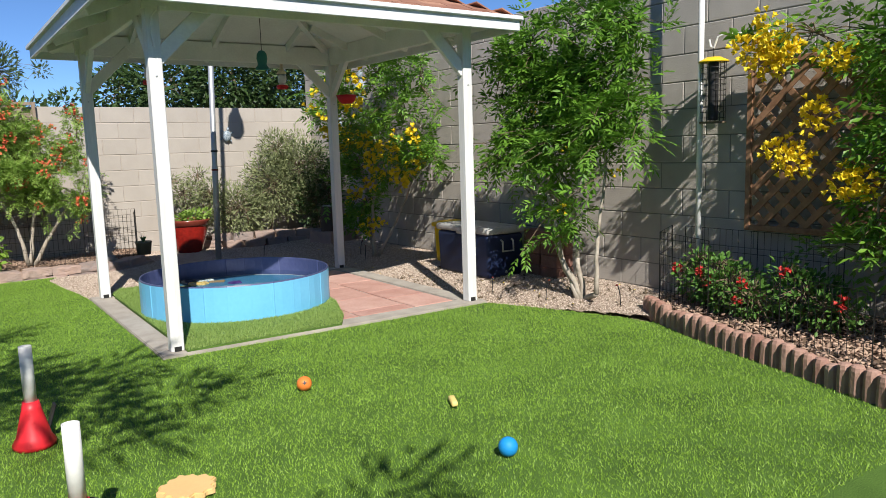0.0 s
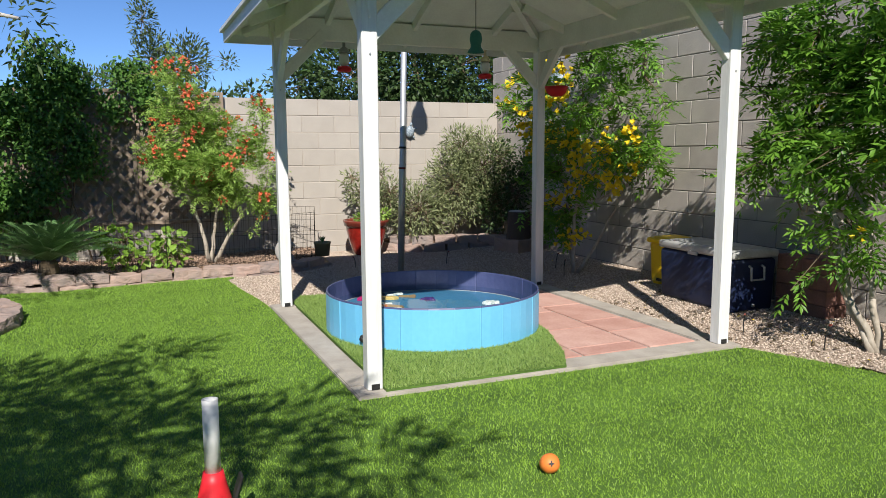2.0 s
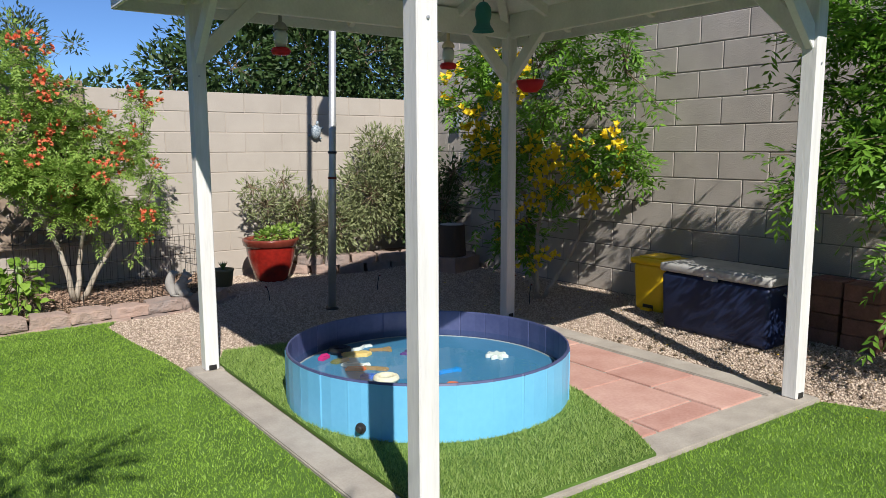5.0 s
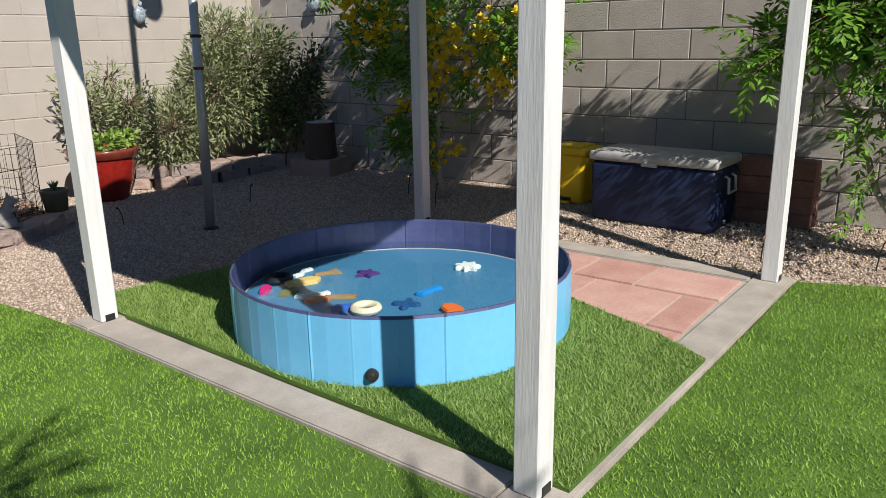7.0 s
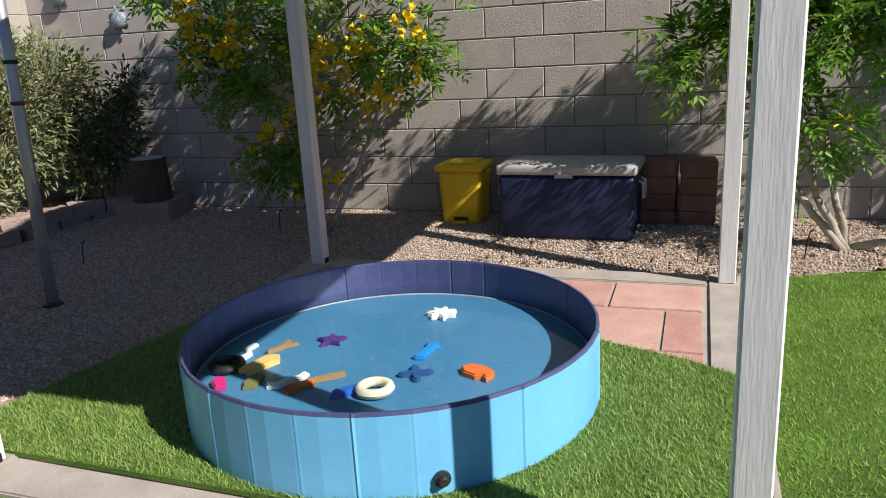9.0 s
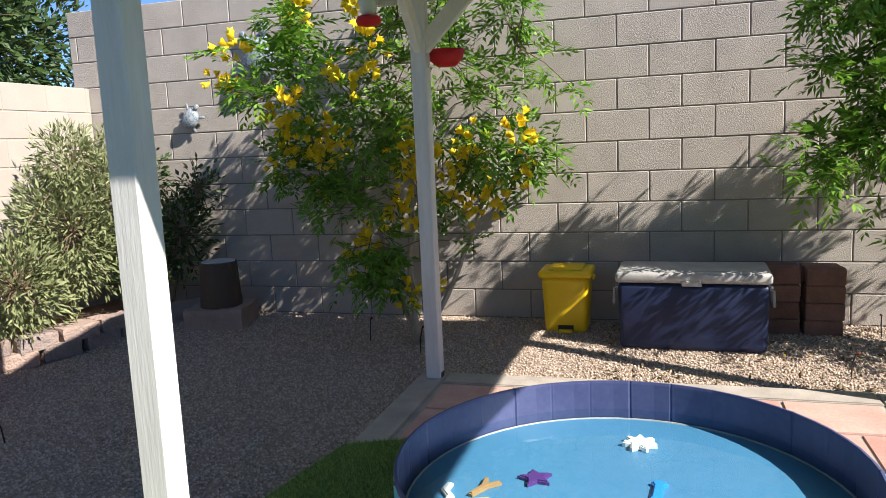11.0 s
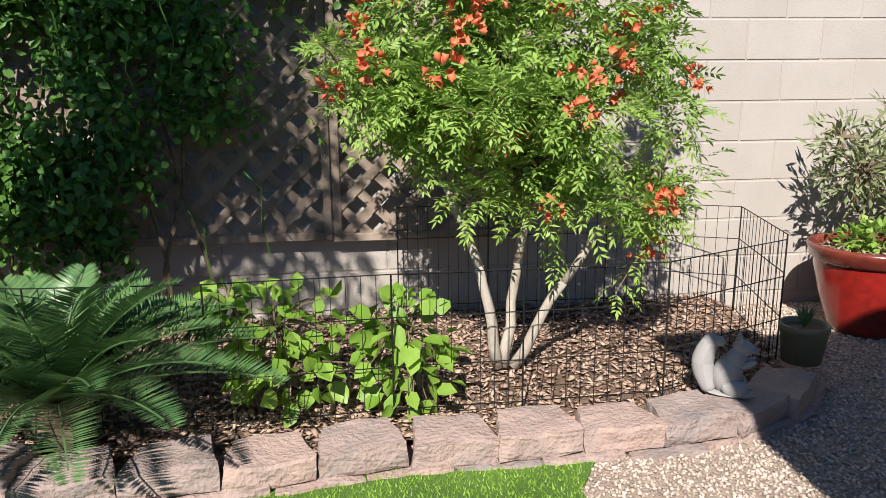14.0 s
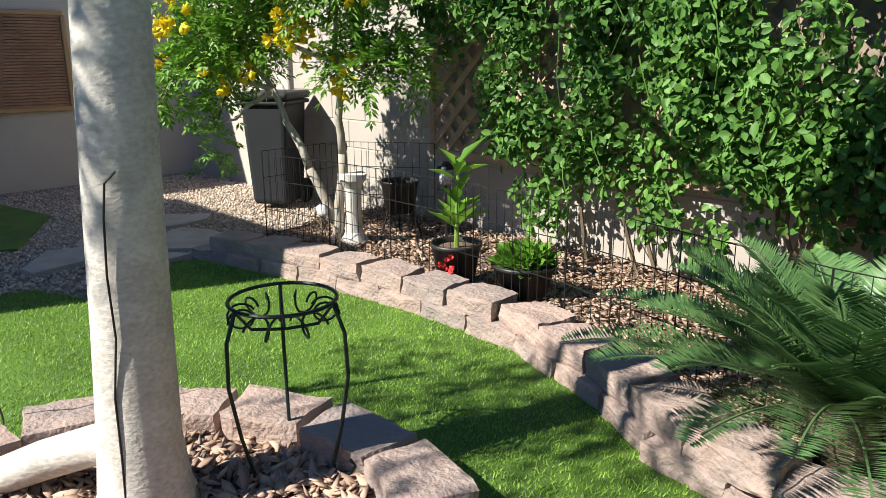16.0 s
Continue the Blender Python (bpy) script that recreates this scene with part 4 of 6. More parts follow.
def blossoms(ob, loc, mesh, mat, count, lift=1.0, pick=None, name="blossom", gap=0.13):
    """Flower clusters on the outside of a crown, facing the open side."""
    made, tries, done = 0, 0, []
    B = np.array(loc)
    area = (B[:, 3] * B[:, 4] * B[:, 5]) ** 0.66
    while made < count and tries < 4000:
        tries += 1
        k = rng.choice(len(B), p=area / area.sum())
        d = unit(rng.normal(0, 1, (1, 3)))[0]
        p = B[k, :3] + d * B[k, 3:] * lift
        if pick and not pick(p, d):
            continue
        if any(abs(o - p).sum() < gap for o in done) or any((((p - b[:3]) / b[3:]) ** 2).sum() < 0.6 for b in B):
            continue
        done.append(p)
        fl = part(name, mesh, mat, ob)
        fl.matrix_basis = pose(*[float(c) for c in p], float(rng.uniform(0, 360)), float(rng.uniform(0, 360)), 0) @ Matrix.Scale(float(rng.uniform(0.75, 1.25)), 4)
        made += 1


F_YEL = trumpet_cluster("yellow_blossom", 16, 0.056, 0.036)
F_ORA = trumpet_cluster("orange_blossom", 14, 0.034, 0.024)
F_RED = trumpet_cluster("red_bloom", 12, 0.026, 0.009)

# esperanza by the grey wall, near the cooler
ob, loc = shrub("esperanza_shrub", "tall green esperanza shrub with pale stems by the grey wall", "shrub", (4.12, 4.12, 0.02),
    [[(4.12, 4.12, 0.03), (4.08, 4.30, 0.35), (4.05, 4.42, 0.85)], [(4.13, 4.12, 0.03), (4.15, 4.20, 0.35), (4.2, 4.28, 0.8)], [(4.14, 4.10, 0.03), (4.05, 3.90, 0.12), (4.12, 3.95, 0.55), (4.18, 3.92, 1.05)], [(4.10, 4.14, 0.03), (4.15, 4.42, 0.4), (4.2, 4.6, 0.8)]],
    [(4.12, 4.50, 1.35, 0.25, 0.50, 0.40), (4.18, 4.1, 1.75, 0.24, 0.45, 0.38), (4.12, 4.62, 1.70, 0.22, 0.40, 0.34), (4.14, 4.0, 2.05, 0.16, 0.34, 0.24), (4.14, 3.9, 1.30, 0.20, 0.35, 0.34),
     (4.10, 4.65, 1.95, 0.16, 0.38, 0.2), (4.12, 3.62, 2.05, 0.12, 0.22, 0.28), (4.10, 4.80, 1.25, 0.17, 0.28, 0.28), (4.12, 4.72, 0.85, 0.13, 0.24, 0.18), (4.06, 4.3, 0.78, 0.12, 0.25, 0.2), (4.10, 3.80, 2.36, 0.09, 0.22, 0.16), (4.06, 3.6, 1.65, 0.14, 0.25, 0.25), (4.14, 5.05, 1.95, 0.07, 0.2, 0.12)],
    "feather", LEAF["tecoma"], 1550, M_BARK, 0.026, (0.070, 0.021), 0.1, 4, 0.15, clumps=95, clump=0.10, flat=0.6, shoots=85, reach=(0.15, 0.42), pull=(-0.5, 0.1, 0.35))
blossoms(ob, loc, trumpet_cluster("amber_blossom", 5, 0.036, 0.02), M_PETAL_Y, 4, 1.0, lambda p, d: d[0] < -0.3 and p[2] < 1.6)
# esperanza in the middle
ob, loc = shrub("esperanza_shrub", "yellow-flowered esperanza shrub against the grey wall", "shrub", (4.10, 7.36, 0.03),
    [[(4.10, 7.36, 0.03), (4.12, 7.50, 0.4), (4.2, 7.66, 0.9)], [(4.12, 7.34, 0.03), (4.25, 7.16, 0.4), (4.4, 6.98, 0.9)], [(4.09, 7.37, 0.03), (4.12, 7.40, 0.6), (4.2, 7.38, 1.1)]],
    [(4.22, 7.48, 1.45, 0.32, 0.50, 0.45), (4.22, 7.92, 1.75, 0.30, 0.48, 0.40), (4.38, 7.0, 1.6, 0.24, 0.5, 0.42), (4.28, 7.45, 2.1, 0.30, 0.65, 0.40), (4.15, 8.15, 2.0, 0.20, 0.36, 0.28), (4.38, 6.72, 1.9, 0.20, 0.40, 0.32), (4.05, 8.3, 1.72, 0.16, 0.35, 0.3),
     (4.14, 7.70, 1.05, 0.24, 0.36, 0.34), (4.34, 7.05, 1.15, 0.20, 0.34, 0.26), (4.08, 7.46, 0.66, 0.18, 0.24, 0.28), (4.46, 6.75, 1.2, 0.13, 0.22, 0.22), (4.22, 8.06, 1.3, 0.20, 0.3, 0.25), (4.36, 7.2, 2.45, 0.20, 0.5, 0.25)],
    "feather", LEAF["tecoma"], 950, M_BARK, 0.022, (0.068, 0.022), 0.1, 4, 0.15, clumps=90, clump=0.10, flat=0.6, shoots=75, reach=(0.12, 0.34), pull=(-0.35, 0.1, 0.3))
blossoms(ob, loc, F_YEL, M_PETAL_Y, 11, 1.08, lambda p, d: d[0] < 0.1 and 1.35 < p[2] < 2.3 and p[1] > 0.2, gap=0.24)
blossoms(ob, loc, F_YEL, M_PETAL_Y, 24, 1.1, lambda p, d: d[0] < 0.0 and p[2] < 1.35 and p[1] > -0.75, gap=0.2)
# flowering vine on the reddish trellis
ob, loc = shrub("esperanza_shrub", "yellow-flowered shrub leaning over the reddish lattice", "shrub", (4.45, 1.75, 0.05),
    [[(4.45, 1.75, 0.05), (4.4, 1.9, 0.5), (4.45, 2.05, 1.0)], [(4.47, 1.72, 0.05), (4.5, 1.7, 0.6), (4.45, 1.8, 1.2)]],
    [(4.45, 1.85, 1.75, 0.22, 0.42, 0.26), (4.45, 2.50, 1.86, 0.14, 0.36, 0.11), (4.40, 1.8, 1.30, 0.24, 0.36, 0.30), (4.42, 1.95, 0.95, 0.16, 0.28, 0.25), (4.42, 1.7, 0.7, 0.22, 0.36, 0.3), (4.45, 2.15, 0.55, 0.12, 0.22, 0.12)],
    "feather", LEAF["tecoma"], 700, M_BARK, 0.022, (0.072, 0.026), 0.3, 3, 0.15, shoots=24)
big_y = trumpet_cluster("yellow_blossom", 44, 0.042, 0.042)
for x, y, z in ((4.30, 2.86, 1.78), (4.28, 2.72, 1.70), (4.29, 2.66, 1.80), (4.25, 2.50, 1.10), (4.25, 2.58, 1.14), (4.27, 2.40, 1.36), (4.28, 2.12, 1.0), (4.35, 2.75, 1.93), (4.3, 2.3, 1.7), (4.25, 2.2, 0.98), (4.3, 2.6, 1.75)):
    fl = part("blossom", big_y, M_PETAL_Y, ob)
    fl.matrix_basis = pose(x - 4.45, y - 1.75, z - 0.05, float(rng.uniform(0, 360)), 0, 0)
# orange tecoma tree in the raised bed
ob, loc = shrub("orange_trumpet_tree", "small pale-stemmed tree with orange-red trumpet flowers", "tree", (0.88, 9.42, 0.08),
    [[(0.90, 9.42, 0.08), (1.10, 9.42, 0.42), (1.38, 9.4, 0.85)], [(0.86, 9.43, 0.08), (0.92, 9.45, 0.5), (1.0, 9.45, 1.0)], [(0.84, 9.42, 0.08), (0.76, 9.42, 0.5), (0.62, 9.42, 0.85), (0.55, 9.42, 1.15)]],
    [(0.85, 9.40, 1.25, 0.44, 0.40, 0.30), (0.50, 9.40, 1.20, 0.30, 0.32, 0.26), (1.02, 9.40, 1.05, 0.16, 0.28, 0.22), (0.65, 9.42, 1.65, 0.32, 0.34, 0.28), (1.42, 9.38, 1.30, 0.15, 0.18, 0.24), (1.45, 9.36, 0.85, 0.13, 0.16, 0.30), (1.45, 9.4, 1.72, 0.09, 0.10, 0.14),
     (0.6, 9.4, 2.0, 0.22, 0.25, 0.2), (0.95, 9.4, 0.85, 0.3, 0.25, 0.16), (0.95, 9.42, 1.5, 0.22, 0.22, 0.18)],
    "feather", LEAF["lime"], 3600, M_BARK, 0.025, (0.038, 0.012), 0.1, 5, 0.11, clumps=170, clump=0.085, shoots=60)
blossoms(ob, loc, F_ORA, M_PETAL_O, 34, 1.0, lambda p, d: d[1] < 0.0, gap=0.2)
# yellow-flowered tree by the side path
ob, loc = shrub("esperanza_tree", "slender pale-trunked tree with yellow flowers by the side path", "tree", (-3.62, 9.50, 0.08),
    [[(-3.60, 9.50, 0.08), (-3.74, 9.38, 0.5), (-3.95, 9.3, 0.95)], [(-3.58, 9.44, 0.08), (-3.52, 9.46, 0.6), (-3.5, 9.45, 1.1)]],
    [(-4.2, 9.2, 1.30, 0.42, 0.36, 0.30), (-3.6, 9.5, 1.5, 0.42, 0.36, 0.30), (-4.5, 9.0, 1.05, 0.3, 0.3, 0.22), (-3.3, 9.6, 1.15, 0.26, 0.26, 0.18), (-4.0, 9.2, 1.75, 0.5, 0.4, 0.3), (-4.3, 9.1, 0.72, 0.14, 0.16, 0.14)],
    "feather", LEAF["tecoma"], 2000, M_BARK, 0.034, (0.050, 0.019), 0.1, 4, 0.12, clumps=110, clump=0.11, shoots=40)
blossoms(ob, loc, F_YEL, M_PETAL_Y, 13, 1.03, lambda p, d: d[1] < 0.1)
# grey-green sage along the tan wall
ob, loc = shrub("sage_bush", "silvery grey-green sage bush with narrow leaves", "bush", (3.7, 9.95, 0.12),
    [[(3.6, 9.95, 0.12), (3.55, 9.93, 0.5)], [(3.9, 9.95, 0.12), (4.0, 9.93, 0.6)], [(3.4, 9.98, 0.12), (3.2, 9.96, 0.45)]],
    [(3.45, 9.9, 0.50, 0.42, 0.28, 0.36), (3.95, 9.88, 0.80, 0.42, 0.32, 0.50), (4.3, 9.82, 1.05, 0.38, 0.34, 0.48), (4.05, 9.92, 1.30, 0.30, 0.24, 0.28)],
    "single", LEAF["grey"], 9500, M_STEM, 0.014, (0.066, 0.017), 0.3)
shrub("corner_bush", "dark green leafy bush in the shaded wall corner", "bush", (4.5, 9.6, 0.1),
    [[(4.5, 9.6, 0.1), (4.45, 9.6, 0.5)], [(4.52, 9.55, 0.1), (4.55, 9.4, 0.6)]],
    [(4.42, 9.72, 0.62, 0.26, 0.30, 0.42), (4.55, 9.42, 0.72, 0.17, 0.30, 0.38), (4.58, 9.25, 1.05, 0.13, 0.22, 0.22), (4.5, 9.7, 1.15, 0.2, 0.25, 0.25)],
    "single", LEAF["dark"], 2600, M_STEM, 0.012, (0.06, 0.024), 0.2)
ob, loc = shrub("sage_bush", "airy grey-green sage with bare thin twigs", "bush", (2.95, 10.02, 0.05),
    [[(2.95, 10.02, 0.05), (2.8, 10.0, 0.5)], [(2.97, 10.02, 0.05), (3.0, 10.0, 0.6)]],
    [(2.75, 9.98, 0.75, 0.26, 0.22, 0.20), (3.1, 10.0, 0.72, 0.28, 0.22, 0.24), (2.6, 9.95, 0.92, 0.14, 0.15, 0.12), (2.95, 10.0, 0.98, 0.16, 0.16, 0.14)],
    "single", LEAF["grey"], 1500, M_STEM, 0.012, (0.062, 0.017), 0.2)
# trees beyond the tan wall
shrub("citrus_tree", "dense dark green tree behind the tan wall", "tree", (3.9, 12.3, 0.0), [[(3.9, 12.3, 0), (3.9, 12.3, 1.6)], [(3.9, 12.3, 0), (4.4, 12.2, 1.7)]],
    [(3.3, 12.2, 2.4, 0.9, 0.8, 0.7), (4.3, 12.2, 2.7, 1.0, 0.8, 0.8), (5.2, 12.3, 2.5, 0.9, 0.8, 0.9), (3.9, 12.2, 3.3, 1.1, 0.9, 0.6), (2.5, 12.1, 2.25, 0.5, 0.5, 0.35), (4.5, 11.6, 1.9, 0.6, 0.5, 0.35), (1.9, 12.2, 2.05, 0.4, 0.4, 0.2), (1.2, 12.0, 1.8, 0.7, 0.4, 0.35), (3.2, 11.5, 1.8, 0.8, 0.4, 0.4), (2.35, 11.6, 2.15, 0.42, 0.3, 0.32), (3.0, 11.5, 2.25, 0.6, 0.4, 0.4), (4.1, 11.6, 2.4, 0.7, 0.5, 0.6), (4.75, 11.5, 2.5, 0.5, 0.5, 0.8), (5.4, 11.8, 2.4, 0.6, 0.5, 0.8), (6.1, 12.0, 2.6, 0.6, 0.5, 0.6)],
    "single", LEAF["dark"], 23000, M_STEM, 0.08, (0.10, 0.045), 0.5)
shrub("wispy_tree", "thin tall tree with small olive leaves behind the wall", "tree", (0.5, 13.4, 0.0), [[(0.5, 13.4, 0), (0.55, 13.4, 2.0)], [(0.5, 13.4, 0), (1.0, 13.4, 2.0)]],
    [(0.55, 13.4, 2.6, 0.30, 0.3, 0.5), (0.42, 13.4, 3.2, 0.2, 0.2, 0.42), (1.05, 13.4, 2.6, 0.34, 0.3, 0.45), (0.2, 13.4, 2.2, 0.4, 0.3, 0.4), (1.65, 13.4, 2.65, 0.15, 0.15, 0.14), (-0.4, 13.4, 2.2, 0.5, 0.3, 0.3)],
    "single", LEAF["olive"], 5200, M_STEM, 0.05, (0.085, 0.026), 0.2)
# vine over the lattice
V = thing("wall_vine", "thick dark green climbing vine covering the lattice", "vine", (-1.0, 10.15, 0.08))
vine_blobs = []
for x0, x1, z0, z1, dep in ((-2.85, -2.2, 0.75, 2.1, 0.16), (-2.3, -1.75, 0.50, 2.2, 0.22), (-1.85, -1.05, 0.32, 2.3, 0.28), (-1.15, -0.5, 0.5, 2.3, 0.26), (-0.6, -0.15, 1.0, 2.2, 0.18), (-0.2, 0.45, 1.5, 2.15, 0.12), (-3.5, -2.75, 1.25, 2.1, 0.12), (-0.95, -0.65, 0.30, 0.7, 0.16), (-2.6, -2.3, 0.35, 0.75, 0.12)):
    for k in range(int((x1 - x0) * (z1 - z0) * 30)):
        vine_blobs.append((float(rng.uniform(x0, x1)) + 1.0, float(rng.uniform(-0.06, 0.0)) - dep * float(rng.uniform(0.2, 0.9)), float(rng.uniform(z0, z1)) - 0.08) + tuple(float(rng.uniform(0.7, 1.35)) * q for q in (0.16, 0.10, 0.18)))
P, D = crown_points(vine_blobs, 27000, 0.2)
P[:, 1] = np.minimum(P[:, 1], 0.03)
U = unit(rng.normal(0, 0.75, P.shape) + [-0.1, -0.7, 0.5])
Dv = rng.normal(0, 0.75, P.shape) + [0, -0.2, -0.5]
vl = part("crown", round_leaf_mesh("crown", P, Dv, U, 0.050 * rng.uniform(0.5, 1.4, len(P)), 0.031 * rng.uniform(0.7, 1.3, len(P)), 0.12), LEAF["vine"], V)
vl["kind"] = "stuff"
own = bmesh.new()
for k in range(11):
    x = float(rng.uniform(-1.6, 0.6))
    pts = [(x + 0.1 * math.sin(k + i), 0.02 - 0.05 * (i % 2), 0.0 + i * 0.33) for i in range(6)]
    tube(pts, [0.012, 0.010, 0.009, 0.007, 0.005, 0.003], 5, own)
part("stem", own, M_STEM, V)
for k in range(14):
    x, z = float(rng.uniform(-1.4, 1.5)), float(rng.uniform(0.5, 1.5))
    pts = [(x, -0.28, z), (x + 0.08, -0.38, z - 0.06), (x + 0.12 + 0.06 * math.sin(k), -0.4, z - 0.2), (x + 0.1, -0.38, z - 0.34)]
    part("tendril", tube(pts, [0.004, 0.003, 0.003, 0.002], 4), LEAF["vine"], V)
# lime leafed bush
ob, loc = shrub("hydrangea_bush", "low bush with broad lime green leaves", "bush", (0.1, 9.22, 0.09), [[(0.0, 9.22, 0.09), (-0.05, 9.2, 0.3)], [(0.35, 9.2, 0.09), (0.45, 9.2, 0.25)]],
    [(0.0, 9.2, 0.36, 0.26, 0.16, 0.18), (0.45, 9.18, 0.32, 0.18, 0.15, 0.16), (-0.15, 9.2, 0.46, 0.12, 0.12, 0.08), (0.05, 9.16, 0.2, 0.2, 0.13, 0.09), (0.48, 9.12, 0.17, 0.16, 0.12, 0.08)],
    "broad", LEAF["hydrangea"], 330, M_STEM, 0.01, (0.074, 0.058), 0.3, droop=0.45)
# roses
for x, y, n in ((4.30, 2.92, 3), (4.35, 2.45, 2), (4.38, 3.15, 2)):
    ob, loc = shrub("rose_bush", "dark green rose bush with red blooms", "bush", (x, y, 0.07), [[(x, y, 0.07), (x, y, 0.25)], [(x, y, 0.07), (x + 0.06, y - 0.08, 0.3)]],
        [(x, y, 0.28, 0.20, 0.24, 0.16), (x - 0.05, y - 0.18, 0.22, 0.16, 0.2, 0.12), (x, y + 0.1, 0.40, 0.1, 0.14, 0.10)], "single", LEAF["vine"], 900, M_STEM, 0.008, (0.045, 0.026), 0.3)
    blossoms(ob, loc, F_RED, M_PETAL_R, n, 1.05, lambda p, d: d[0] < -0.2 and d[2] > 0.2, "bloom")

# sago palm
sago = thing("sago_palm", "wide sago palm with stiff feathery dark green fronds", "palm", (-0.65, 8.97, 0.082))
core = lathe([(0, 0), (0.07, 0.0), (0.09, 0.06), (0.08, 0.14), (0.04, 0.19), (0, 0.20)], 14)
part("trunk", rough_up(core, 0.012, 30), M_STEM, sago)
for k in range(54):
    q = k * 2.39996 + 0.3
    rank = (k + 0.5) / 54
    lift = 0.32 + 1.0 * rank ** 1.5
    ln = 0.72 - 0.22 * rank + float(rng.uniform(-0.06, 0.06))
    if math.sin(q) > 0.2:
        lift = max(lift, 0.6)
        ln *= 0.82
    if k >= 50:
        ln *= 0.5
    n = 84
    f = np.linspace(0.02, 1, n)
    el = lift - f * f * 0.62
    step = ln / n
    hx, hz = np.cumsum(np.cos(el) * step), np.cumsum(np.sin(el) * step)
    rib = np.column_stack([np.cos(q) * hx, np.sin(q) * hx, 0.15 + hz])
    rib[:, 2] = np.maximum(rib[:, 2], 0.06)
    tang = np.gradient(rib, axis=0)
    tang = unit(tang)
    side = np.array([-math.sin(q), math.cos(q), 0.0])
    up = np.cross(side, -tang)
    up = np.where(up[:, 2:] < 0, -up, up)
    L = 0.105 * np.sin(np.pi * np.clip(f * 0.86 + 0.12, 0, 1)) ** 0.7 + 0.02
    P2 = np.concatenate([rib, rib])
    D2 = np.concatenate([tang * 0.55 + side + up * 0.35, tang * 0.55 - side + up * 0.35]) + rng.normal(0, 0.05, (2 * n, 3))
    fr = part("frond", leaf_mesh("frond", P2, D2, np.concatenate([up, up]), np.concatenate([L, L]), 0.0085, 0.15), LEAF["fern"] if k < 50 else LEAF["tecoma"], sago)
    part("rib", tube([tuple(p) for p in rib[::6]], 0.003, 4), LEAF["fern"], fr)

# tree in the stone ring
T = thing("shade_tree", "tree with a smooth pale grey trunk in a stone ring", "tree", (-1.845, 7.595, 0.012))
own = bmesh.new()
tube([(0, 0, 0), (0, 0, 0.06), (0, 0.003, 0.2), (0, 0.015, 0.5), (0, 0.035, 0.9), (0, 0.06, 1.4), (0, 0.06, 2.0), (0, 0.04, 2.6)], [0.135, 0.115, 0.102, 0.094, 0.087, 0.084, 0.083, 0.08], 28, own)
rough_up(own, 0.008, 7)
part("trunk", own, M_TREEBARK, T, smooth=True)
own = tube([(-0.02, -0.03, 0.17), (-0.13, -0.06, 0.15), (-0.24, -0.17, 0.10), (-0.36, -0.33, 0.03)], [0.05, 0.055, 0.052, 0.045], 14)
part("root", rough_up(own, 0.006, 10), M_TREEBARK, T, smooth=True)
part("cable", tube([(0.100, -0.053, 0.05), (0.090, -0.048, 0.2), (0.084, -0.046, 0.35), (0.088, -0.028, 0.5), (0.082, -0.030, 0.65), (0.082, -0.022, 0.78), (0.084, -0.012, 0.86), (0.093, 0.012, 0.885)], 0.0028, 6), M_WIRE, T, "thin dark cable running up the trunk").matrix_basis = Matrix.Rotation(radians(-16), 4, "Z")
own = bmesh.new()
# mostly unseen clumps, set so their shadows land on the vine, lawn and stones
t_blobs = [(x + 0.105, y - 0.10, z + 0.018, a, b, c) for x, y, z, a, b, c in [(0.5, 0.1, 3.3, 0.6, 0.7, 0.5), (0.35, -0.5, 3.6, 0.6, 0.6, 0.4), (0.8, 0.1, 3.1, 0.35, 0.6, 0.4), (1.15, 0.1, 2.2, 0.26, 0.28, 0.38), (-0.75, -2.45, 3.2, 0.5, 0.4, 0.25), (-1.35, -2.35, 3.2, 0.5, 0.4, 0.25), (0.25, 0.35, 3.0, 0.5, 0.3, 0.2), (0.85, 0.4, 3.2, 0.5, 0.3, 0.4), (0.9, 0.4, 3.75, 0.45, 0.3, 0.3), (0.35, 0.35, 3.75, 0.55, 0.3, 0.35), (-1.35, 0.35, 3.2, 0.4, 0.3, 0.6), (0.45, 0.2, 3.8, 0.6, 0.7, 0.35), (-0.55, -2.0, 3.1, 0.40, 0.35, 0.2), (0.0, -2.5, 3.1, 0.45, 0.25, 0.15), (-1.0, -2.1, 3.1, 0.35, 0.3, 0.2)]]
for b in t_blobs:
    limb((0, 0, 2.4), b[:3], 0.05, 0.012, own, 0.15)
part("limb", own, M_TREEBARK, T, smooth=True)
P, D = crown_points(t_blobs, 5200, 0.2)
cr = part("crown", leaf_mesh("crown", P, D + rng.normal(0, 0.6, P.shape) - [0, 0, 0.4], rng.normal(0, 0.5, P.shape) + [0, 0, 1], 0.10 * rng.uniform(0.6, 1.3, len(P)), 0.028, 0.15), LEAF["olive"], T)
cr["kind"] = "stuff"
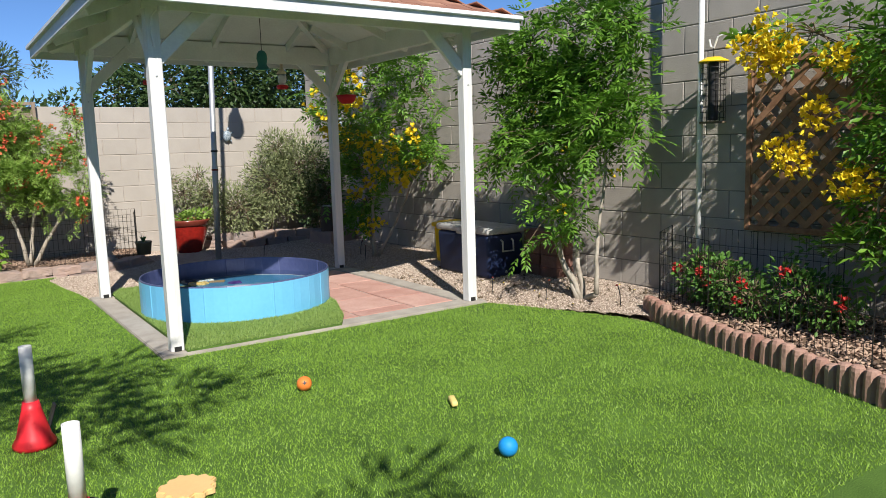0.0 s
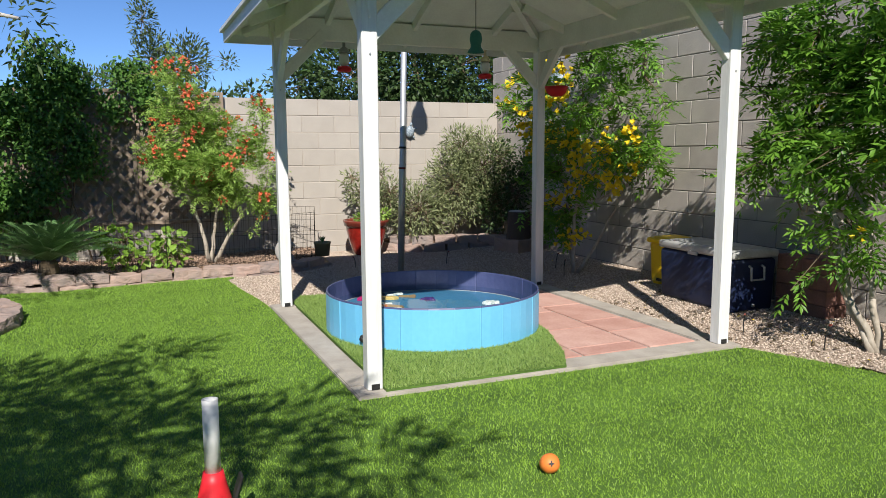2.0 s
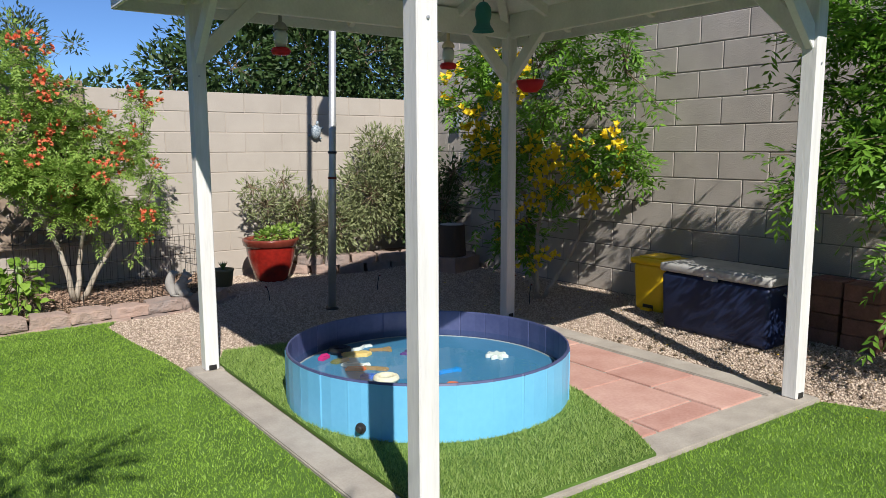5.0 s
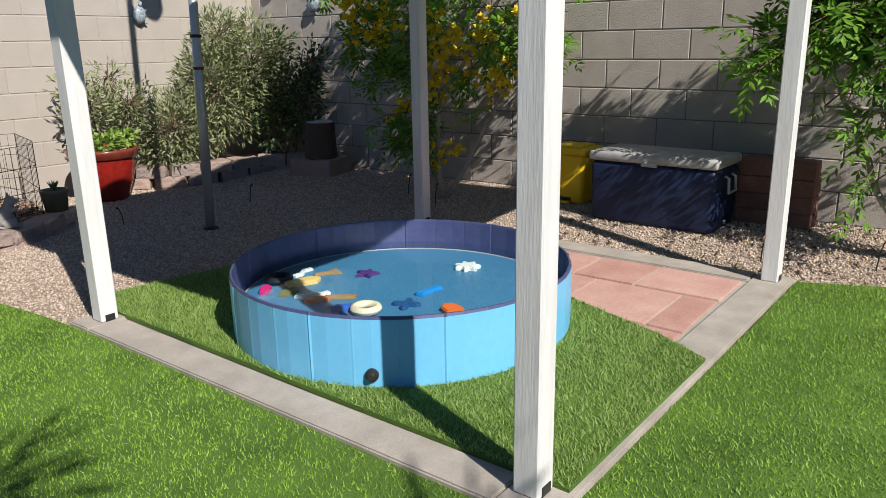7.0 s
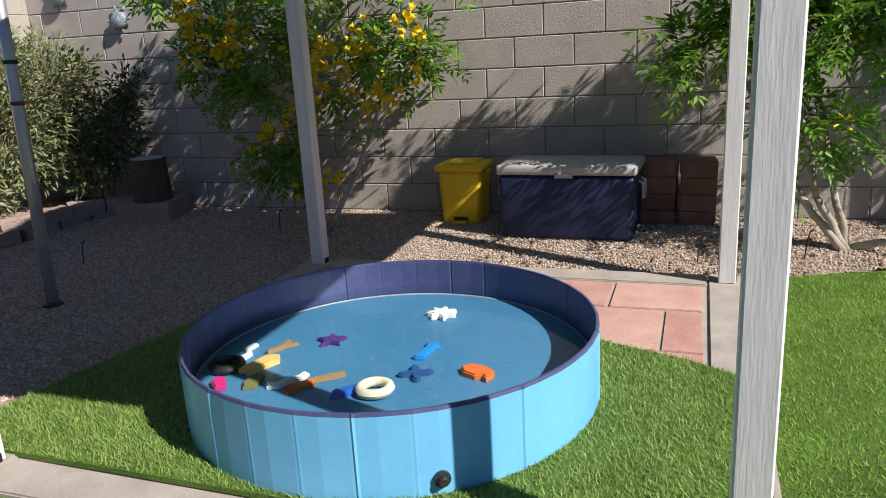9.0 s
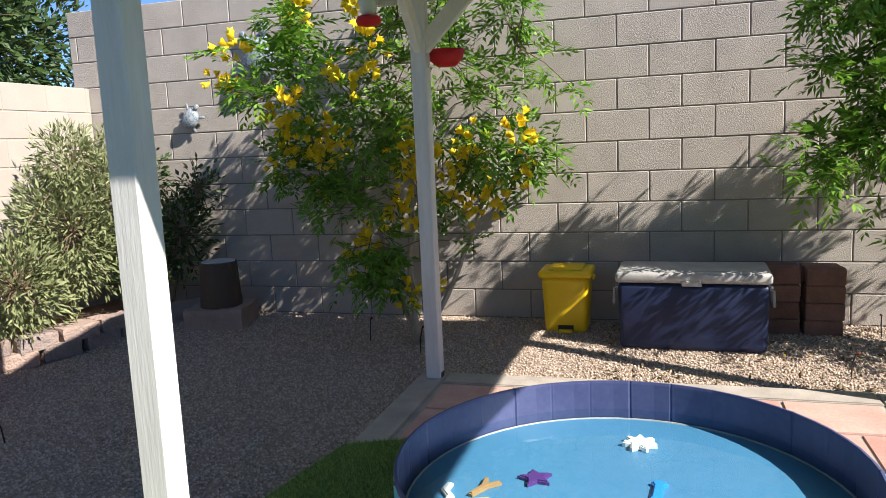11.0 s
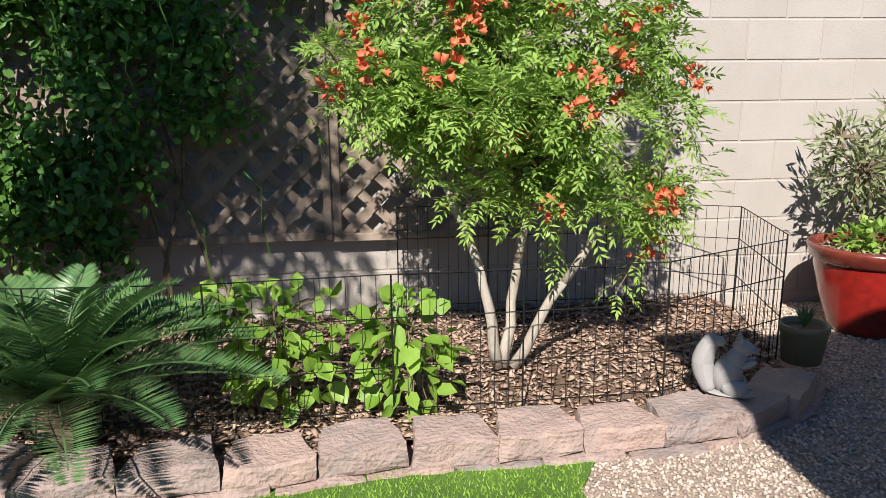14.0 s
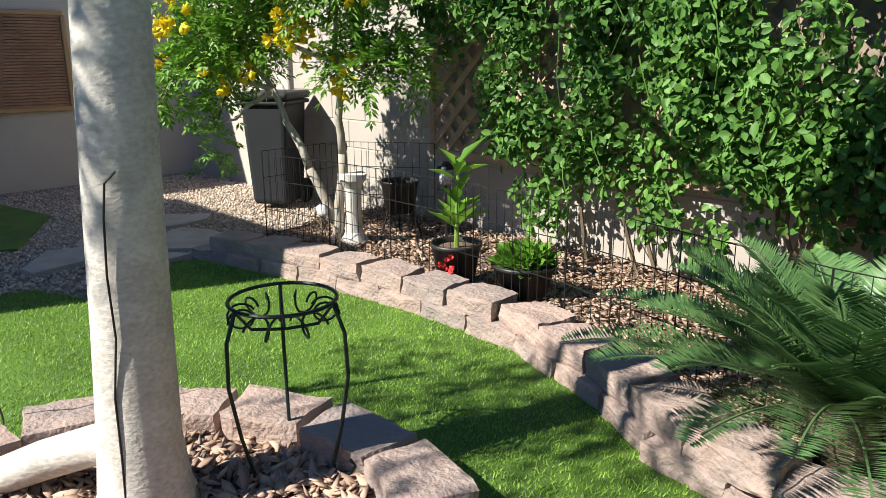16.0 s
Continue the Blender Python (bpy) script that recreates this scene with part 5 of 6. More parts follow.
# tree behind the walk's start, known from its shade on the lawn
T2 = thing("shade_tree", "leafy tree whose shade falls on the lawn", "tree", (-2.2, 0.25, 0.0))
part("trunk", rough_up(tube([(0, 0, -0.02), (0, 0, 0.5), (0.03, 0, 1.4), (0.1, 0.05, 2.4)], [0.12, 0.10, 0.09, 0.07], 16), 0.01, 8), M_TREEBARK, T2, smooth=True)
P, D = crown_points([(0.4, 1.9, 3.0, 0.75, 0.75, 0.25), (1.0, 1.1, 3.1, 0.6, 0.7, 0.25), (0.2, 1.0, 2.9, 0.7, 0.7, 0.3), (1.62, 0.75, 3.0, 0.32, 0.6, 0.2), (1.95, 1.2, 3.05, 0.18, 0.3, 0.12), (2.1, 0.42, 3.0, 0.36, 0.32, 0.12), (2.38, -1.2, 3.0, 0.36, 0.2, 0.1), (1.65, 0.0, 3.0, 0.4, 0.25, 0.12), (1.2, 2.6, 3.0, 0.35, 0.35, 0.12), (0.1, 0.0, 3.2, 0.8, 0.8, 0.4), (-0.6, 2.0, 3.0, 0.8, 0.9, 0.3), (-1.4, 2.6, 3.0, 0.8, 0.9, 0.3)], 8600, 0.1)
cr = part("crown", leaf_mesh("crown", P, D + rng.normal(0, 0.6, P.shape) + [0.8, 0.3, -0.2], rng.normal(0, 0.5, P.shape) + [0, 0, 1], 0.22 * rng.uniform(0.6, 1.3, len(P)), 0.03, 0.15), LEAF["olive"], T2)
cr["kind"] = "stuff"

# ---- things by the grey wall ----


def rounded(size, at, bevel, seg=3, m=None):
    return box(size, at, bevel, m, None, seg)


cooler = thing("cooler", "large navy blue cooler with a worn white lid on the gravel", "cooler", (4.31, 5.675, 0.045), -2)
body = rounded((0.42, 0.84, 0.40), (0, 0, 0.20), 0.03)
for v in body.verts:
    if v.co.z < 0.15:
        v.co.x *= 0.95
        v.co.y *= 0.975
part("body", body, M_NAVY, cooler, smooth=True)
lid = part("lid", rounded((0.44, 0.865, 0.062), (0, 0, 0.435), 0.02), M_LID, cooler, "worn white lid", smooth=True)
part("lid_recess", rounded((0.30, 0.70, 0.006), (0, 0, 0.467), 0.002, 1), M_LID, lid)
part("latch", rounded((0.012, 0.11, 0.03), (-0.222, 0.0, 0.405), 0.004, 1), M_LID, cooler)
for s in (-1, 1):
    h = tube([(-0.06, s * 0.425, 0.35), (-0.06, s * 0.45, 0.34), (-0.06, s * 0.455, 0.25), (0.06, s * 0.455, 0.25), (0.06, s * 0.45, 0.34), (0.06, s * 0.425, 0.35)], 0.009, 8)
    part("handle", h, M_LID, cooler, "white swing handle")
part("drain_plug", lathe([(0, 0), (0.014, 0), (0.012, 0.012), (0, 0.014)], 12, at=(0.0, -0.415, 0.05), m=Matrix.Rotation(radians(90), 4, "X")), M_LID, cooler)

bin_y = thing("pedal_bin", "bright yellow plastic pedal bin by the wall", "bin", (4.54, 6.45, 0.045))
body = rounded((0.28, 0.31, 0.38), (0, 0, 0.19), 0.04)
for v in body.verts:
    k = 0.88 + 0.12 * v.co.z / 0.38
    v.co.x, v.co.y = v.co.x * k, v.co.y * k
part("body", body, M_YELLOW, bin_y, smooth=True)
lid = rounded((0.31, 0.345, 0.05), (0, 0, 0.395), 0.02)
part("lid", lid, M_YELLOW, bin_y, smooth=True)
part("lid_top", rounded((0.24, 0.22, 0.02), (0.0, 0, 0.424), 0.009, 2), M_YELLOW, bin_y, smooth=True)
part("pedal", rounded((0.05, 0.09, 0.018), (-0.145, 0, 0.025), 0.005, 1), M_YELLOW, bin_y)
part("pedal_slot", rounded((0.006, 0.10, 0.04), (-0.128, 0, 0.04), 0.002, 1), M_BLACK, bin_y)
for s in (-1, 1):
    part("grip", rounded((0.06, 0.02, 0.03), (0, s * 0.172, 0.36), 0.006, 1), M_YELLOW, bin_y)

bm_ = box((0.10, 0.215, 0.105), (0, 0, 0), 0.006, seg=1)
rough_up(bm_, 0.004, 20)
BR = bpy.data.meshes.new("edging_block")
bm_.to_mesh(BR)
bm_.free()
for x, y, rows in ((4.60, 4.91, 4), (4.62, 5.15, 4)):
    st = thing("block_stack", "stack of dark reddish concrete edging blocks", "blocks", (x, y, 0.045), 0, "block stacks")
    for r in range(rows):
        for c in (0, 1):
            b = part("edging_block", BR, M_BRICK, st)
            b.matrix_basis = pose(-0.055 + 0.105 * c + float(rng.uniform(-0.004, 0.004)), float(rng.uniform(-0.006, 0.006)), 0.053 + 0.108 * r, 0, 0, float(rng.uniform(-3, 3)))

# bird feeder on a hook
fd = thing("bird_feeder", "caged tube bird feeder with a yellow cap", "bird feeder", (4.60, 3.31, 1.36))
part("cap", lathe([(0, 0.46), (0.05, 0.455), (0.10, 0.43), (0.105, 0.42), (0, 0.42)], 24), M_YELLOW, fd, smooth=True)
part("seed_tube", lathe([(0, 0.02), (0.036, 0.02), (0.036, 0.42), (0, 0.42)], 16), M_BLACK, fd)
own = bmesh.new()
for k in range(16):
    a = 2 * math.pi * k / 16
    tube([(0.085 * math.cos(a), 0.085 * math.sin(a), 0.0), (0.085 * math.cos(a), 0.085 * math.sin(a), 0.42)], 0.0018, 4, own)
for z in np.linspace(0.0, 0.42, 12):
    tube([(0.085 * math.cos(a * math.pi / 8), 0.085 * math.sin(a * math.pi / 8), float(z)) for a in range(17)], 0.0018, 4, own)
cage = part("cage", own, M_WIRE, fd)
part("tray", lathe([(0, 0.0), (0.09, 0.0), (0.09, 0.012), (0, 0.012)], 20), M_STEM, fd)
hk = thing("wall_hook", "white metal hook bracket above the lattice", "hook", (4.76, 3.0, 1.90))
part("bracket", tube([(0, 0, -0.05), (0, 0, 0.06), (-0.04, 0.02, 0.06), (-0.15, 0.25, 0.06), (-0.16, 0.28, 0.05), (-0.16, 0.31, -0.02), (-0.16, 0.335, -0.01), (-0.165, 0.345, 0.04)], 0.007, 6), M_WHITE_H, hk)
part("hanger", tube([(-0.16, 0.31, -0.02), (-0.16, 0.31, -0.085)], 0.003, 4), M_WIRE, hk)

# wall turtles


def turtle(at, turn_z, tilt, size):
    own = bmesh.new()
    bmesh.ops.create_uvsphere(own, u_segments=20, v_segments=12, radius=1)
    bmesh.ops.transform(own, matrix=Matrix.Diagonal((0.30, 0.20, 0.38, 1)), verts=own.verts)
    for v in own.verts:
        v.co += v.co.normalized() * 0.025 * noise.noise(v.co * 14)
    for sx, sz, lx, lz in ((-1, 1, 0.26, 0.20), (1, 1, 0.26, 0.20), (-1, -1, 0.17, 0.16), (1, -1, 0.17, 0.16)):
        f = box((lx, 0.05, 0.11), (sx * 0.33, 0.02, sz * 0.27), 0.03, Matrix.Rotation(radians(-38 * sx * sz), 4, "Y"), None, 2)
        merge(f, own)
    lathe([(0, -0.12), (0.07, -0.10), (0.09, 0), (0.07, 0.10), (0, 0.13)], 12, own, (0, -0.03, 0.47))
    ob = part("wall_turtle", own, M_TURT, None, smooth=True)
    ob.matrix_basis = pose(*at, 0, 0, turn_z) @ Matrix.Rotation(radians(tilt), 4, "Y") @ Matrix.Scale(size, 4)
    return tagged(ob, "grey-blue mosaic turtle ornament hung on the block wall", "wall ornament", "wall turtles")


M_TURT = material("mosaic_turtle", (0.08, 0.12, 0.16), (0.44, 0.50, 0.54), 0.45, 60, 130, 0.4, 0.004)
turtle((4.735, 8.72, 2.0), -90, 15, 0.46)
turtle((4.745, 9.37, 1.59), -90, 35, 0.22)
turtle((4.745, 9.95, 1.83), -90, -20, 0.24)
turtle((3.48, 10.285, 1.50), 0, 10, 0.20)

# stump in the corner bed
block = box((0.40, 0.44, 0.19), (0, 0, 0.095), 0.0)
bmesh.ops.subdivide_edges(block, edges=block.edges[:], cuts=4, use_grid_fill=True)
block = part("stone_block", rough_up(rough_up(block, 0.02, 5), 0.008, 18), M_STONE)
block.matrix_basis = pose(4.38, 9.0, 0.012, 0, 0, 14)
tagged(block, "rough pinkish stone block carrying the log stump", "stone")
st = thing("log_stump", "dark sawn log stump with a pale top", "stump", (4.38, 8.99, 0.20))
part("bark", rough_up(lathe([(0, 0), (0.15, 0), (0.145, 0.10), (0.135, 0.325), (0, 0.33)], 20), 0.008, 14), simple("dark_log_bark", (0.085, 0.062, 0.048), 0.95), st)
part("sawn_top", lathe([(0, 0.332), (0.122, 0.332), (0.122, 0.327)], 20), M_STATUE, st)

# red glazed pot
pot = thing("planter_pot", "large red glazed pot with a leafy green plant", "pot", (2.73, 9.83, -0.005))
part("pot_wall", lathe([(0, 0.0), (0.15, 0.0), (0.165, 0.03), (0.215, 0.18), (0.245, 0.31), (0.25, 0.35)], 40), M_RED, pot, smooth=True)
part("rim", lathe([(0.25, 0.35), (0.272, 0.365), (0.278, 0.40), (0.285, 0.415), (0.28, 0.43), (0.262, 0.432), (0.25, 0.40), (0.245, 0.36)], 40), M_DKRED, pot, smooth=True)
part("soil", lathe([(0, 0.395), (0.25, 0.39)], 24), M_MULCH, pot)
P, D = crown_points([(0.05, 0, 0.46, 0.13, 0.12, 0.09), (-0.06, 0.05, 0.44, 0.08, 0.1, 0.06), (0.22, 0.02, 0.5, 0.08, 0.08, 0.06)], 420, 0.3)
pl = part("plant", leaf_mesh("plant", P, D + rng.normal(0, 0.4, P.shape), rng.normal(0, 0.4, P.shape) + [0, 0, 1], 0.05, 0.032, 0.1), LEAF["lime"], pot)
pl["kind"] = "stuff"
ch = part("pot_mulch", chips("pot_mulch", [(0.22 * math.cos(a * 0.5), 0.22 * math.sin(a * 0.5)) for a in range(13)], 200, 0.395, 0.02), M_CHIP, pot)
ch["kind"] = "stuff"
# small pot and squirrel on the stones
sp = thing("succulent_pot", "small olive green pot with a dark succulent on the stones", "pot", (2.04, 9.27, 0.096))
part("pot_wall", lathe([(0, 0), (0.075, 0), (0.09, 0.13), (0.095, 0.135), (0.095, 0.155), (0.085, 0.155), (0.08, 0.13)], 28), simple("olive_glaze", (0.16, 0.15, 0.09), 0.5), sp, smooth=True)
part("soil", lathe([(0, 0.135), (0.082, 0.133)], 20), M_MULCH, sp)
k8 = np.arange(12)
part("succulent", leaf_mesh("succulent", np.tile([[0, 0, 0.13]], (12, 1)), np.column_stack([np.cos(k8 * 2.4) * 0.5, np.sin(k8 * 2.4) * 0.5, np.ones(12)]), np.column_stack([-np.cos(k8 * 2.4), -np.sin(k8 * 2.4), np.full(12, 0.5)]), 0.10, 0.022, 0.3), LEAF["fern"], sp)


def blob(bm, at, size, rot=None, seg=14):
    own = bmesh.new()
    bmesh.ops.create_uvsphere(own, u_segments=seg, v_segments=seg // 2 + 2, radius=1)
    m = Matrix.Translation(at) @ (rot or Matrix()) @ Matrix.Diagonal((*size, 1))
    bmesh.ops.transform(own, matrix=m, verts=own.verts)
    return merge(own, bm)


sq = bmesh.new()
RY = lambda d: Matrix.Rotation(radians(d), 4, "Y")
blob(sq, (0.0, 0, 0.085), (0.062, 0.055, 0.085), RY(12))
blob(sq, (0.03, 0, 0.155), (0.042, 0.042, 0.055), RY(20))
blob(sq, (0.055, 0, 0.205), (0.045, 0.034, 0.034), RY(15))
blob(sq, (0.097, 0, 0.195), (0.018, 0.016, 0.014))
for s in (-1, 1):
    blob(sq, (0.04, s * 0.02, 0.243), (0.010, 0.007, 0.022))
    blob(sq, (0.075, s * 0.025, 0.14), (0.038, 0.013, 0.013), RY(-25))
    blob(sq, (0.03, s * 0.045, 0.04), (0.055, 0.022, 0.038))
    blob(sq, (0.07, s * 0.04, 0.012), (0.04, 0.016, 0.012))
for f in np.linspace(0, 1, 26):
    a = 0.2 + 2.3 * f
    blob(sq, (-0.065 - 0.045 * math.sin(a) + 0.02 * f, 0, 0.03 + 0.19 * f), (0.034 + 0.012 * math.sin(3.1 * f), 0.036, 0.036))
blob(sq, (-0.045, 0, 0.225), (0.03, 0.028, 0.022))
blob(sq, (0.01, 0, 0.008), (0.10, 0.06, 0.01))
sq_ob = part("squirrel_statue", sq, simple("aged_cast_stone", (0.30, 0.29, 0.275), 0.9), None, smooth=True)
sq_ob.matrix_basis = pose(1.59, 9.02, 0.096, 0, 0, -24) @ Matrix.Scale(0.86, 4)
tagged(sq_ob, "grey cast stone squirrel statue sitting on the stones", "statue")

# ---- gazebo hangings ----


def hummingbird_feeder(at, top, cap_mat):
    x, y, z = at
    ob = thing("hummingbird_feeder", "hanging hummingbird feeder with a red base", "bird feeder", (x, y, z), 0, "hummingbird feeders")
    part("bottle", lathe([(0, 0.05), (0.03, 0.05), (0.042, 0.08), (0.042, 0.13), (0.03, 0.15), (0, 0.15)], 18), simple("clear_plastic", (0.55, 0.58, 0.58), 0.15), ob, smooth=True)
    part("base_dish", lathe([(0, 0), (0.05, 0.005), (0.062, 0.025), (0.05, 0.045), (0, 0.048)], 18), M_FLOAT["red"], ob, smooth=True)
    part("dome", lathe([(0.045, 0.15), (0.045, 0.165), (0.03, 0.19), (0.012, 0.20), (0.012, 0.30), (0, 0.30)], 18), cap_mat, ob, smooth=True)
    part("hanger", tube([(0, 0, 0.30), (0.0, 0, top - z - 0.01), (0.006, 0, top - z)], 0.003, 4), M_WIRE, ob)


bell = thing("hanging_bell", "teal glass dome hanging under the gazebo roof", "hanging ornament", (2.30, 5.86, 1.91))
part("dome", lathe([(x * 0.74, z * 0.85) for x, z in ((0.078, 0.0), (0.07, 0.015), (0.05, 0.04), (0.048, 0.06), (0.058, 0.10), (0.052, 0.145), (0.03, 0.17), (0, 0.178))], 20), M_FLOAT["teal"], bell, smooth=True)
part("hanger", tube([(0, 0, 0.148), (0, 0, 0.64)], 0.003, 4), M_WIRE, bell)
hummingbird_feeder((1.73, 7.12, 1.88), 2.17, simple("grey_cap", (0.25, 0.26, 0.27), 0.3))
hummingbird_feeder((3.01, 7.15, 1.87), 2.17, M_FLOAT["cream"])
rp = thing("hanging_dish", "red hanging bird bath dish by the gazebo post", "dish", (3.62, 6.957, 1.725))
part("bowl", lathe([(0, 0), (0.05, 0.0), (0.085, 0.03), (0.105, 0.085), (0.098, 0.085), (0.08, 0.035), (0, 0.012)], 24), M_FLOAT["red"], rp, smooth=True)
for a in range(3):
    part("chain", tube([(0.1 * math.cos(a * 2.1), 0.1 * math.sin(a * 2.1), 0.085), (0, 0, 0.46)], 0.0025, 4), M_WIRE, rp)
cm = thing("post_sensor", "small white outdoor sensor with a cable on the post", "sensor", (1.20, 4.66, 2.08))
part("sensor_body", rounded((0.05, 0.05, 0.035), (0.03, 0, 0.02), 0.008, 2), M_WHITE_H, cm)
part("cable", tube([(0.0, 0.01, 0.02), (-0.03, 0.02, -0.02), (-0.04, 0.025, -0.12), (-0.03, 0.022, -0.2)], 0.006, 6), M_WHITE_H, cm)

# ---- toys in the pool ----
WZ = PZ + 0.113


def outline_toy(label, pts, at, turn, mat, thick=0.022):
    pts = [(x * 0.86, y * 0.86) for x, y in pts]
    thick *= 0.7
    ob = part("pool_toy", slab(pts, 0, thick, bevel=0.005), mat)
    ob.matrix_basis = pose(at[0] - 0.004, at[1] + 0.012, WZ, 0, 0, turn)
    return tagged(ob, label, "pool toy", "pool toys")


def polar(n, f):
    return [(f(2 * math.pi * k / n) * math.cos(2 * math.pi * k / n), f(2 * math.pi * k / n) * math.sin(2 * math.pi * k / n)) for k in range(n)]


outline_toy("purple star-shaped foam dog toy lying in the shallow pool water", polar(10, lambda a: 0.075 if round(a / (math.pi / 5)) % 2 == 0 else 0.038), (2.10, 6.25), 20, M_FLOAT["purple"])
outline_toy("white flower-shaped foam toy lying in the shallow pool water", polar(48, lambda a: 0.062 + 0.016 * math.cos(7 * a)), (2.46, 5.91), 0, M_FLOAT["white"], 0.03)
outline_toy("light blue bone-shaped dog toy lying in the shallow pool water", [(-0.08, -0.016), (-0.075, -0.03), (-0.05, -0.02), (0.05, -0.02), (0.075, -0.034), (0.09, -0.01), (0.09, 0.012), (0.075, 0.034), (0.05, 0.02), (-0.05, 0.02), (-0.075, 0.03), (-0.085, 0.012)], (2.07, 5.84), -5, M_FLOAT["blue"])
outline_toy("dark blue cross-shaped dog toy lying in the shallow pool water", polar(40, lambda a: 0.05 + 0.025 * math.cos(4 * a)), (1.88, 5.81), 25, M_FLOAT["navy"])
outline_toy("orange rubber fish-shaped dog toy lying in the shallow pool water", [(-0.06, -0.04), (0.0, -0.05), (0.06, -0.03), (0.075, 0.02), (0.03, 0.05), (-0.03, 0.045), (-0.05, 0.02), (-0.08, 0.03), (-0.075, -0.01)], (1.93, 5.60), 60, M_FLOAT["orange"], 0.03)
outline_toy("white S-shaped rubber dog toy lying in the shallow pool water", [(-0.10, -0.02), (-0.06, -0.05), (0.0, -0.035), (0.05, -0.05), (0.09, -0.02), (0.08, 0.01), (0.04, -0.01), (0.0, 0.005), (-0.05, -0.01), (-0.08, 0.02)], (1.74, 6.24), -35, M_FLOAT["white"])
outline_toy("white wavy rubber dog toy lying in the shallow pool water", [(-0.08, -0.015), (-0.03, -0.03), (0.03, 0.0), (0.08, -0.015), (0.085, 0.01), (0.03, 0.03), (-0.03, 0.0), (-0.08, 0.015)], (1.93, 6.52), 10, M_FLOAT["white"])
outline_toy("brown stick-shaped dog toy lying in the shallow pool water", [(-0.08, -0.016), (0.08, -0.02), (0.085, 0.018), (-0.08, 0.016)], (1.78, 6.11), -50, M_FLOAT["tan"])
outline_toy("sand coloured cone-shaped dog toy lying in the shallow pool water", [(-0.10, -0.03), (0.06, -0.045), (0.10, 0.0), (0.06, 0.045), (-0.10, 0.03), (-0.085, 0.0)], (1.83, 6.40), -20, M_FLOAT["sand"], 0.03)
outline_toy("tan forked stick dog toy lying in the shallow pool water", [(-0.06, -0.01), (0.03, -0.015), (0.09, -0.04), (0.095, -0.02), (0.05, 0.0), (0.095, 0.03), (0.085, 0.045), (0.02, 0.015), (-0.06, 0.012)], (1.98, 6.42), -25, M_FLOAT["tan"])
outline_toy("royal blue dog toy lying in the shallow pool water", [(-0.07, -0.01), (-0.02, -0.03), (0.05, -0.02), (0.07, 0.01), (0.02, 0.02), (-0.04, 0.025)], (1.69, 5.99), -40, M_FLOAT["royal"], 0.03)
outline_toy("pink rubber dog toy lying in the shallow pool water", [(-0.06, -0.02), (0.03, -0.03), (0.06, 0.0), (0.02, 0.03), (-0.05, 0.02)], (1.65, 6.46), 40, M_FLOAT["pink"], 0.03)
outline_toy("red rubber dog toy lying in the shallow pool water", [(-0.07, -0.02), (0.05, -0.035), (0.07, 0.01), (0.0, 0.03), (-0.06, 0.02)], (1.70, 6.17), -30, M_FLOAT["orange"], 0.02)
outline_toy("olive green rubber dog toy lying in the shallow pool water", [(-0.06, -0.03), (0.05, -0.025), (0.07, 0.02), (-0.02, 0.04), (-0.07, 0.02)], (1.70, 6.35), 10, M_FLOAT["olive"], 0.02)
for label, at, mat in (("cream rubber ring dog toy lying in the shallow pool water", (1.71, 5.88), "cream"), ("black rubber ring dog toy lying in the shallow pool water", (1.77, 6.50), None)):
    prof = [(0.05 + 0.018 * math.cos(a * math.pi / 4), 0.018 * math.sin(a * math.pi / 4)) for a in range(9)]
    ob = part("ring_toy", lathe(prof, 28), M_FLOAT[mat] if mat else M_BLACK, smooth=True)
    ob.matrix_basis = pose(at[0] + 0.006, at[1] + 0.027, WZ + 0.018)
    tagged(ob, label, "pool toy", "pool toys")

# ---- toys on the lawn ----
M_TREAT = simple("orange_rubber", (0.72, 0.20, 0.04), 0.5)
ball = part("treat_ball", rough_up(blob(bmesh.new(), (0, 0, 0), (0.040, 0.040, 0.038), None, 20), 0.002, 40), M_TREAT, smooth=True)
ball.matrix_basis = pose(1.505, 3.545, 0.042)
tagged(ball, "orange rubber treat ball with a star hole on the turf", "dog toy")
part("star_hole", slab(polar(8, lambda a: 0.013 if round(a / (math.pi / 4)) % 2 == 0 else 0.005), 0, 0.004), M_BLACK, ball).matrix_basis = pose(-0.012, -0.034, 0.014, 68, 0, -20)
ball = part("rubber_ball", blob(bmesh.new(), (0, 0, 0), (0.040, 0.040, 0.040), None, 20), M_FLOAT["blue"], smooth=True)
ball.matrix_basis = pose(1.80, 2.24, 0.044)
tagged(ball, "plain blue rubber ball lying on the turf", "dog toy")
stick = part("chew_stick", rough_up(rounded((0.11, 0.032, 0.026), (0, 0, 0), 0.008, 2), 0.003, 30), simple("pale_yellow_rubber", (0.75, 0.58, 0.20), 0.6), smooth=True)
stick.matrix_basis = pose(1.976, 2.867, 0.026, 0, 0, 65)
tagged(stick, "pale yellow chew stick lying on the turf", "dog toy")
disc = part("chew_ring", slab(polar(60, lambda a: 0.10 + 0.008 * math.sin(13 * a) + 0.006 * math.sin(5 * a)), 0, 0.02, bevel=0.006), simple("tan_rubber", (0.70, 0.46, 0.20), 0.7))
disc.matrix_basis = pose(0.67, 2.73, 0.012)
tagged(disc, "ragged tan chew disc lying on the turf", "dog toy")
cone = thing("agility_cone", "red flared cone holding an upright white pipe", "agility cone", (0.265, 3.62, 0.0), 0, "agility cones")
